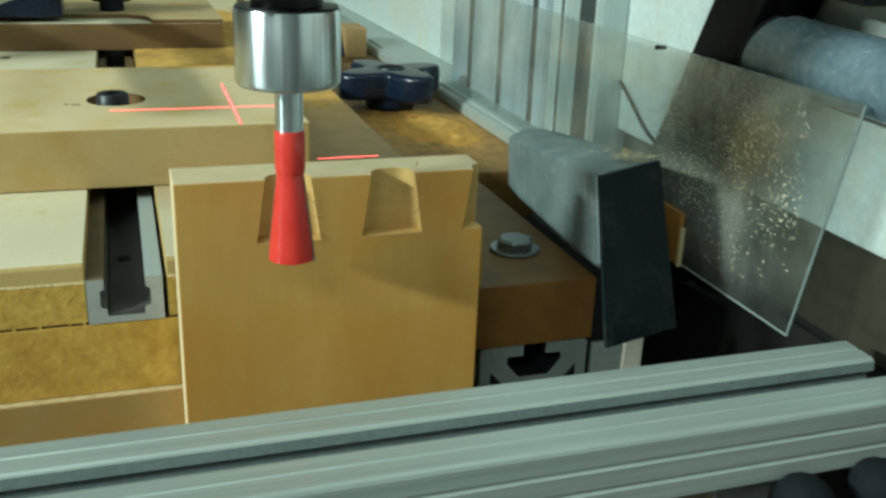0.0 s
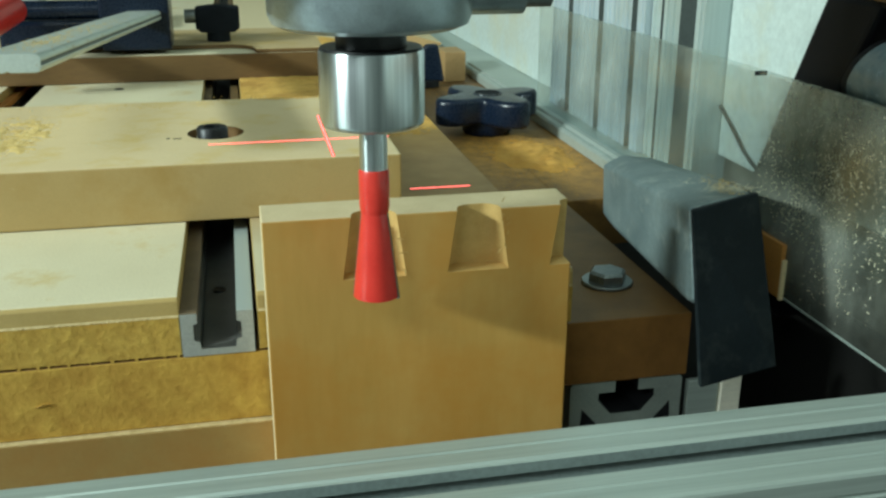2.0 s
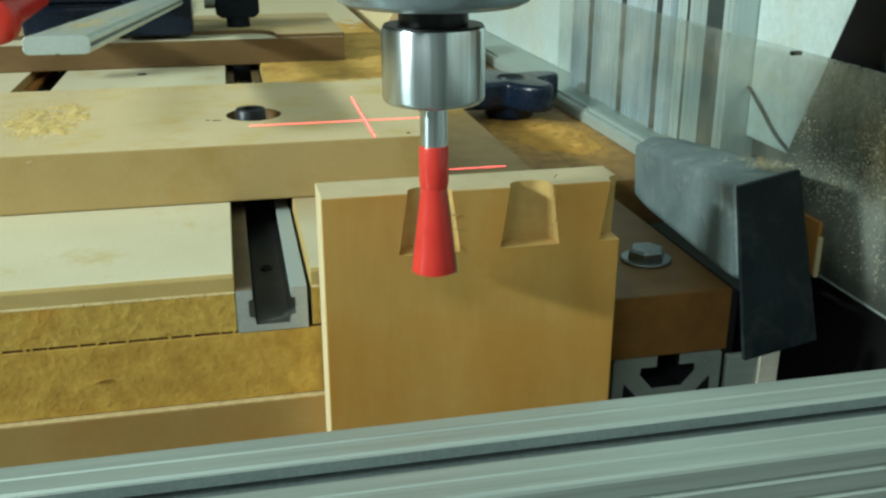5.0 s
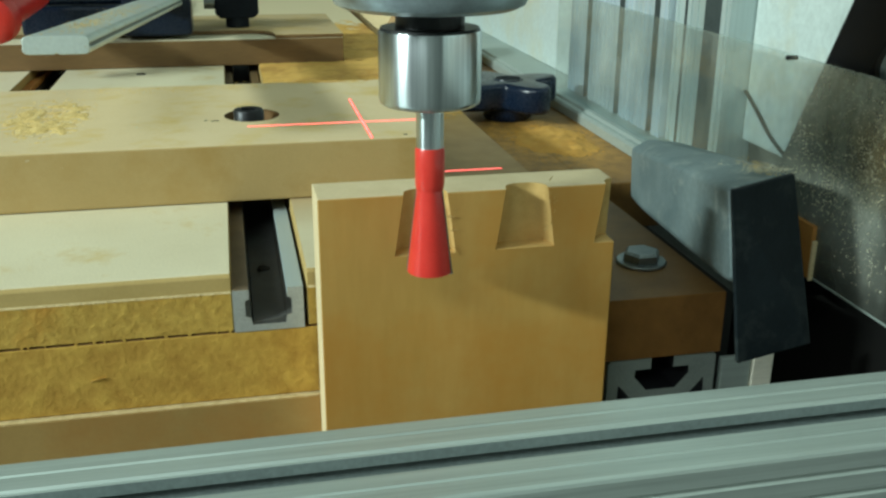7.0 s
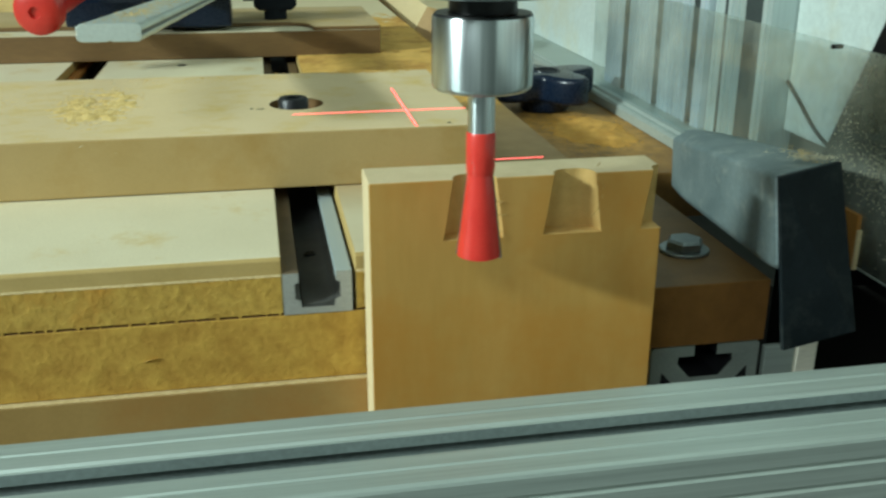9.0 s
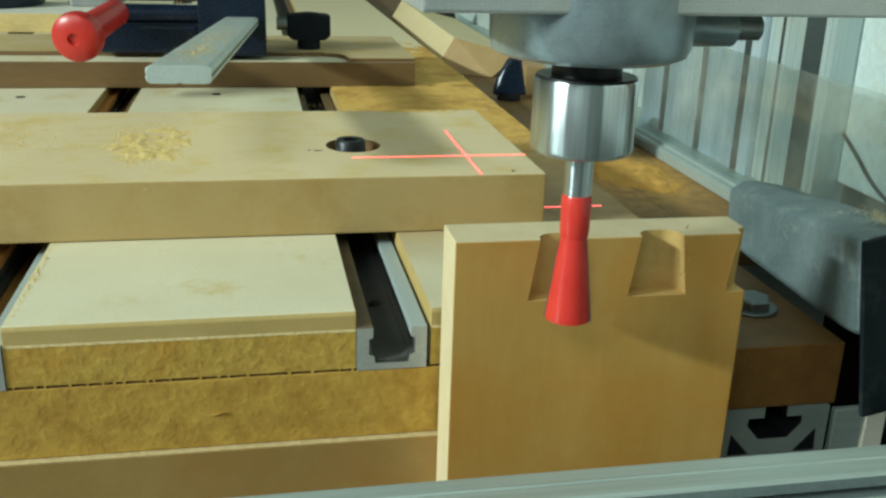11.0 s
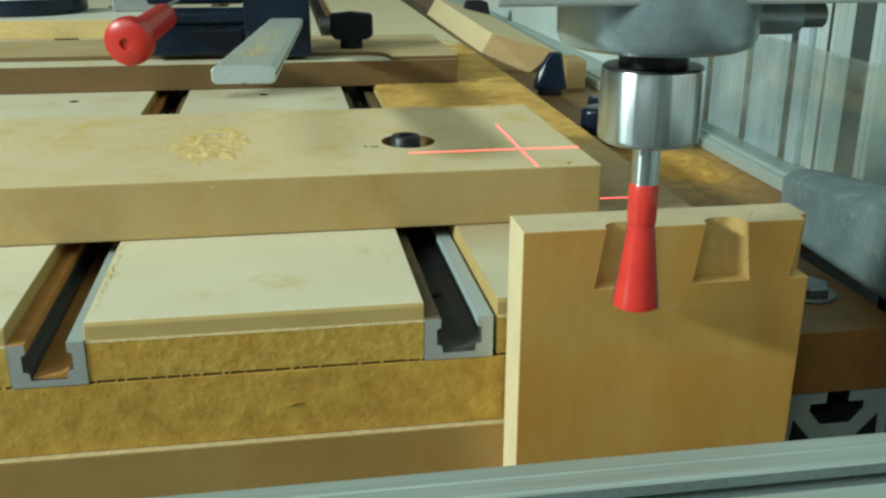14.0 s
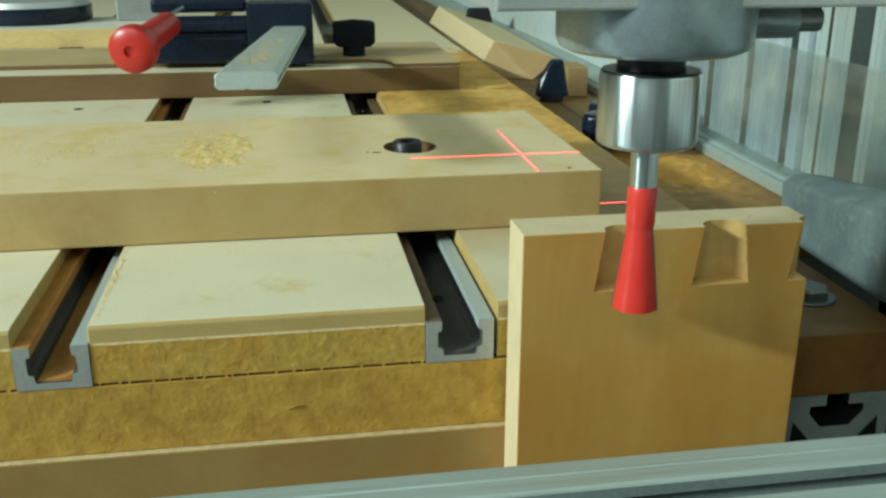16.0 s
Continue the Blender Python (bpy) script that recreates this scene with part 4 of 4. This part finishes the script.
cap = place(lathe([(0, 0.004), (0.0030, 0.004), (0.0036, 0.006), (0.0105, 0.0058), (0.0140, 0.0030), (0.0146, -0.002), (0.0140, -0.006), (0.0105, -0.009), (0, -0.009)], n=40), look((-0.1690, 0.3950, 0.0435), (-0.1520, 0.4600, 0.0530)) @ Matrix.Scale(1.1, 4))
part("cap", cap, "red_plastic", bc, "round red end cap", smooth=True)
part("pin", rod((-0.1500, 0.4650, 0.0600), (-0.1420, 0.4700, 0.0640), 0.0016, 12), "zinc", bc, "short steel pin", smooth=True)
thing(bc, "red-handled bar clamp with dark blue jaw on the rear board", "clamp")


def tee_knob(x, y, z):
    k = empty("tee_knob", (x, y, z))
    part("grip", hull([(-0.0165, y, 0.026) for y in (-0.008, 0.008)] + [(0.0165, y, 0.026) for y in (-0.008, 0.008)] + [(x, y, z) for y in (-0.009, 0.009) for x, z in ((-0.0165, 0.0105), (0.0165, 0.0105), (-0.0125, 0.0070), (0.0125, 0.0070), (0, 0.0275))], 0.0018), "rubber", k)
    part("stem", rod((0, 0, 0.0), (0, 0, 0.0085), 0.0088, 28), "rubber", k, smooth=True)
    part("pivot", rod((-0.0245, 0, 0.0190), (-0.0160, 0, 0.0190), 0.0052, 20), "zinc", k, "dull metal pivot", smooth=True)
    return thing(k, "black plastic clamping knob on the rear wooden board", "knob")


tee_knob(-0.0160, 0.5050, 0.0224)


# ---- star knobs and offcuts on the bed beside the boards ----
def star_knob(x, y, turned, label):
    k = empty("star_knob", (x, y, -0.0208))
    k.rotation_euler = (0, 0, radians(turned))
    n, pts = 80, []
    for i in range(n):
        a = 2 * math.pi * i / n
        r = 0.0295 + 0.0100 * math.cos(4 * a)
        pts.append((r * math.cos(a), r * math.sin(a)))
    part("grip", bevel(extrude(pts, 0.0085, 0.0260, "z"), 0.0042, 3, 50), "blue_plastic", k, smooth=True)
    part("hub", lathe([(0, 0.0), (0.0150, 0.0), (0.0165, 0.0020), (0.0165, 0.0090), (0, 0.0090)], n=36), "blue_plastic", k, smooth=True)
    part("socket", lathe([(0.0082, 0.0250), (0.0100, 0.0250), (0.0096, 0.0266), (0.0086, 0.0266)], n=32), "blue_plastic", k, "raised ring round the hole", smooth=True)
    # flat dark disc stands for the shade in the hole
    part("bore", lathe([(0, 0.0256), (0.0084, 0.0256), (0.0084, 0.0263), (0, 0.0263)], n=28), "rubber", k, "dark disc for the shaded bore", smooth=True)
    return thing(k, label, "knob")


star_knob(0.1560, 0.3380, 22, "dark blue four-armed star knob on the brown bed board")

wing = empty("wing_knob", (0.1510, 0.5170, -0.0208))
part("wing", hull([(-0.014, -0.006, 0.004), (0.014, -0.006, 0.004), (-0.014, 0.006, 0.004), (0.014, 0.006, 0.004), (-0.002, -0.003, 0.035), (0.009, -0.003, 0.035), (-0.002, 0.003, 0.035), (0.009, 0.003, 0.035), (-0.012, 0, 0.018)], 0.003), "blue_plastic", wing)
part("foot", rod((0, 0, 0), (0, 0, 0.006), 0.010), "black_plastic", wing, smooth=True)
thing(wing, "dark blue wing knob standing on the bed board", "knob")

off = hull([(0.1220, 0.655, -0.0208), (0.1640, 0.630, -0.0208), (0.1900, 0.640, -0.0020), (0.1330, 0.665, 0.0120), (0.1190, 0.660, -0.0100),
            (0.1320, 1.060, -0.0208), (0.1740, 1.040, -0.0208), (0.2000, 1.050, -0.0020), (0.1430, 1.075, 0.0120), (0.1290, 1.070, -0.0100)], 0.0008)
thing(part("offcut", paint(off, lambda n, c: n.y < -0.5, 1), ["pale_wood", "offcut_end"]), "long pale yellow wooden offcut lying on the bed board", "offcut")
thing(part("offcut", box(0.1700, 0.1880, 0.535, 0.570, -0.0208, 0.004, 0.0004), "offcut_end"), "small upright wooden offcut beside the side rail", "offcut")
far_knob = empty("wing_knob", (0.1800, 0.980, -0.0208))
part("wing", hull([(-0.022, -0.008, 0.004), (0.022, -0.008, 0.004), (-0.022, 0.008, 0.004), (0.022, 0.008, 0.004), (-0.014, -0.004, 0.038), (0.014, -0.004, 0.038), (-0.014, 0.004, 0.038), (0.014, 0.004, 0.038)], 0.003), "black_plastic", far_knob)
part("foot", rod((0, 0, 0), (0, 0, 0.006), 0.012), "black_plastic", far_knob, smooth=True)
thing(far_knob, "black knob at the far end of the bed", "knob")


def clip(x, y):
    c = part("plastic_clip", box(x - 0.006, x + 0.006, y - 0.007, y + 0.007, -0.0208, -0.0105, 0.0012), "clear_plastic")
    return thing(c, "small clear plastic block on the bed board", "clip", "clear blocks beside the spoilboard")


clip(0.1190, 0.4560)
clip(0.1195, 0.5800)

# ---- things far back ----
tin = empty("round_tin", (-0.3450, 0.870, 0.0192))
part("body", lathe([(0, 0), (0.0640, 0), (0.0660, 0.003), (0.0660, 0.017), (0, 0.017)], n=64), "blue_plastic", tin, smooth=True)
part("lid", lathe([(0, 0.0170), (0.0640, 0.0170), (0.0630, 0.0230), (0.0560, 0.0240), (0, 0.0240)], n=64), "alu_cut", tin, "grey metal lid", smooth=True)
thing(tin, "flat dark blue tin with grey lid on the back board", "tin")
thing(part("grey_box", box(-0.250, -0.205, 0.850, 0.890, 0.0192, 0.050, 0.002), "alu_dark"), "small grey metal box on the back board", "box")


# ---- sawdust ----
def chips(name, spots, seed, size=(0.0003, 0.0009), label="loose yellow sawdust chips", material="sawdust"):
    """Loose chips: small uneven three-sided flakes, thick in the middle of each spot. A spot: x, y, z, rx, ry, count."""
    rnd = random.Random(seed)
    vs, fs = [], []
    for x, y, z, rx, ry, count in spots:
        for _ in range(count):
            a, q = rnd.uniform(0, 2 * math.pi), math.sqrt(-2 * math.log(1 - 0.86 * rnd.random())) / 2
            px, py, s, t = x + rx * q * math.cos(a), y + ry * q * math.sin(a), rnd.uniform(*size), rnd.uniform(0, 6.28)
            k = len(vs)
            for j in range(3):
                u = t + j * 2.1 + rnd.uniform(-0.4, 0.4)
                vs.append((px + s * math.cos(u), py + s * rnd.uniform(0.4, 1) * math.sin(u), z + s * rnd.uniform(0.0, 0.35)))
            vs.append((px, py, z + s * rnd.uniform(0.4, 0.8)))
            fs += [(k, k + 1, k + 3), (k + 1, k + 2, k + 3), (k + 2, k, k + 3), (k, k + 2, k + 1)]
    me = bpy.data.meshes.new(name)
    me.from_pydata(vs, [], fs)
    me.materials.append(M[material])
    return thing(new(name, me), label, "sawdust", kind="stuff")


def drift(x0, x1, y0, y1, z, h, seed, cover, label, step=0.0013, coarse=70, material="sawdust"):
    """Sawdust blown over a level surface: an uneven skin, ragged where cover(x, y) falls below nought."""
    noise.seed_set(seed)
    nx, ny = int((x1 - x0) / step), int((y1 - y0) / step)
    bm, grid = bmesh.new(), []
    for j in range(ny + 1):
        row = []
        for i in range(nx + 1):
            x, y = x0 + (x1 - x0) * i / nx, y0 + (y1 - y0) * j / ny
            n = 0.55 * noise.noise((x * coarse, y * coarse, seed)) + 0.40 * noise.noise((x * coarse * 3.3, y * coarse * 3.3, seed + 3)) + 0.30 * noise.noise((x * coarse * 10, y * coarse * 10, seed + 7))
            up = cover(x, y) + n
            row.append(bm.verts.new((x, y, z + h * max(up, 0) if up > 0 else z - 0.0002)))
        grid.append(row)
    for j in range(ny):
        for i in range(nx):
            quad = (grid[j][i], grid[j][i + 1], grid[j + 1][i + 1], grid[j + 1][i])
            if max(v.co.z for v in quad) > z:
                bm.faces.new(quad)
    bmesh.ops.delete(bm, geom=[v for v in bm.verts if not v.link_faces], context="VERTS")
    return thing(part("sawdust_drift", bm, material, smooth=True), label, "sawdust", kind="stuff")


def heap(x, y, rx, ry, top=1.0, soft=1.0):
    return lambda u, v: top - soft * (((u - x) / rx) ** 2 + ((v - y) / ry) ** 2)


drift(-0.145, -0.065, 0.116, 0.235, 0.0241, 0.0016, 3, heap(-0.105, 0.174, 0.0165, 0.044, 0.30, 0.50), "small heap of yellow sawdust on the clamping board", 0.0009, 62, "pale_sawdust")
drift(0.1095, 0.1960, 0.195, 0.345, -0.0209, 0.0024, 5, heap(0.166, 0.270, 0.026, 0.042, 1.1, 1.35), "heap of orange sawdust on the brown bed board", 0.0012, 55, "orange_sawdust")
drift(-0.0025, 0.1070, 0.2490, 0.4555, 0.0001, 0.0008, 7, lambda x, y: min(1.3, 8 * (y - 0.262) - 3.0 * max(0, 0.045 - x) / 0.045 * max(0, (0.40 - y)) * 5), "ragged yellow sawdust layer on the spoilboard", 0.0012)
drift(0.0612, 0.1070, 0.4560, 0.72, 0.0001, 0.0012, 11, lambda x, y: 1.1 - 8.0 * max(0, y - 0.55), "yellow sawdust layer beside the rear board", 0.0018)
drift(-0.0100, 0.0560, 0.2200, 0.2475, 0.0241, 0.0010, 13, lambda x, y: (y - 0.2440) * 60 - 12 * abs(x - 0.024), "thin sawdust drift along the edge of the clamping board", 0.0009)


def curls(name, surface, spots, seed, size, label, material="pale_chips"):
    """Curled shavings: short bent ribbons. surface(u, v, up) gives the place on the surface; a spot: u, v, ru, rv, count."""
    rnd = random.Random(seed)
    vs, fs = [], []
    for u, v, ru, rv, count in spots:
        for _ in range(count):
            cu, cv = rnd.gauss(u, ru), rnd.gauss(v, rv)
            length, wide, bend, turn_by = rnd.uniform(*size) * rnd.uniform(0.15, 1), rnd.uniform(0.00010, 0.00024), rnd.uniform(-2.6, 2.6), rnd.uniform(0, 6.28)
            lift = rnd.uniform(0.0, 0.0006)
            a, pu, pv, k = turn_by, cu, cv, len(vs)
            for j in range(5):
                w = wide * (0.4 + 0.6 * math.sin(math.pi * (j + 0.5) / 5))
                nu, nv = -math.sin(a) * w, math.cos(a) * w
                h = 0.0001 + lift * j / 4
                vs += [surface(pu - nu, pv - nv, h), surface(pu + nu, pv + nv, h + 0.5 * w)]
                pu, pv, a = pu + length / 4 * math.cos(a), pv + length / 4 * math.sin(a), a + bend / 4
            fs += [(k + 2 * j, k + 2 * j + 1, k + 2 * j + 3, k + 2 * j + 2) for j in range(4)]
    me = bpy.data.meshes.new(name)
    me.from_pydata(vs, [], fs)
    me.materials.append(M[material])
    return thing(new(name, me), label, "sawdust", kind="stuff")


curls("shavings", lambda u, v, h: (u, v, 0.0243 + h), [(-0.104, 0.175, 0.014, 0.024, 60), (-0.22, 0.18, 0.08, 0.035, 260), (-0.03, 0.238, 0.05, 0.005, 50), (-0.40, 0.18, 0.06, 0.03, 120)], 41, (0.0012, 0.0034), "pale curled shavings on the clamping board")
curls("shavings", lambda u, v, h: (u, v, 0.0008 + h), [(0.045, 0.40, 0.030, 0.030, 260), (0.085, 0.33, 0.012, 0.05, 160)], 42, (0.0012, 0.0032), "pale curled shavings on the spoilboard", "sawdust")
chips("sawdust_chips", [(-0.104, 0.178, 0.0242, 0.021, 0.046, 700), (-0.27, 0.18, 0.0242, 0.17, 0.05, 1300), (-0.06, 0.235, 0.0242, 0.08, 0.010, 220), (0.01, 0.243, 0.0242, 0.05, 0.006, 120), (-0.17, 0.20, 0.0242, 0.04, 0.04, 500)], 21, (0.0002, 0.0007), label="yellow sawdust chips strewn over the clamping board", material="pale_sawdust")
chips("sawdust_chips", [(0.06, 0.40, 0.0008, 0.042, 0.05, 900), (0.08, 0.30, 0.0003, 0.024, 0.06, 700), (0.085, 0.58, 0.001, 0.02, 0.1, 400)], 22, (0.0002, 0.0007), label="yellow sawdust chips strewn over the spoilboard")
chips("sawdust_chips", [(0.162, 0.275, -0.0205, 0.034, 0.062, 1800), (0.140, 0.20, -0.0209, 0.03, 0.04, 200), (0.15, 0.45, -0.0209, 0.03, 0.10, 200)], 23, (0.0002, 0.0007), label="orange sawdust chips strewn over the bed board", material="orange_sawdust")
chips("sawdust_chips", [(-0.1370, 0.07, 0.0001, 0.0012, 0.04, 90)], 24, (0.0003, 0.0007), label="fine sawdust along the edge of a fibreboard strip", material="pale_sawdust")


rnd = random.Random(31)
clumps = [(min(0.12, max(-0.012, rnd.gauss(0.024, 0.020))), min(0.048, max(-0.022, rnd.gauss(0.016, 0.020))), rnd.uniform(0.003, 0.010), rnd.uniform(0.003, 0.009), rnd.randint(8, 34)) for _ in range(30)]
curls("screen_chips", lambda u, v, h: (0.2049 - 0.6 * h, min(0.15, max(-0.016, u)), min(0.056, max(-0.027, v))), clumps, 43, (0.0006, 0.0026), "pale wood shavings clinging to the clear dust screen")
haze = [(min(0.12, max(-0.012, rnd.gauss(0.032, 0.020))), min(0.050, max(-0.020, rnd.gauss(0.020, 0.016))), rnd.uniform(0.002, 0.008), rnd.uniform(0.003, 0.009), rnd.randint(10, 80)) for _ in range(26)]
curls("screen_dust", lambda u, v, h: (0.2049 - 0.4 * h, min(0.15, max(-0.016, u)), min(0.056, max(-0.027, v))), haze, 47, (0.0003, 0.0010), "fine pale wood dust clinging in patches to the clear screen")
curls("hood_shavings", lambda u, v, h: (u, v, 0.0256 - (v - 0.030) * 0.16 + h), [(0.1655, 0.030, 0.004, 0.004, 360), (0.1650, 0.045, 0.005, 0.010, 90)], 44, (0.0006, 0.0022), "yellow shavings on top of the suction hood")
chips("hood_chips", [(0.1700, 0.045, 0.0230, 0.006, 0.014, 160), (0.1640, 0.030, 0.0255, 0.006, 0.008, 90)], 25, (0.0002, 0.0005), label="yellow sawdust chips on top of the suction hood", material="pale_sawdust")
curls("bar_shavings", lambda u, v, h: (u + 0.055 * (v - 0.106), v, 0.0693 - 0.0536 * (v - 0.106) + h), [(-0.0862, 0.165, 0.0040, 0.020, 300), (-0.0860, 0.240, 0.0050, 0.050, 380)], 46, (0.0006, 0.0022), "yellow shavings strewn along the aluminium clamp bar", "pale_sawdust")
splinters = curls("splinters", lambda u, v, h: (u, WF - 0.0001 - h, v), [(0.0752, 0.0235, 0.0006, 0.0040, 14), (0.0422, 0.0240, 0.0005, 0.0040, 8)], 45, (0.0018, 0.0036), "torn golden splinters along the edge of a dovetail socket", "wood_cut")
splinters.parent = wp
del splinters["category"]
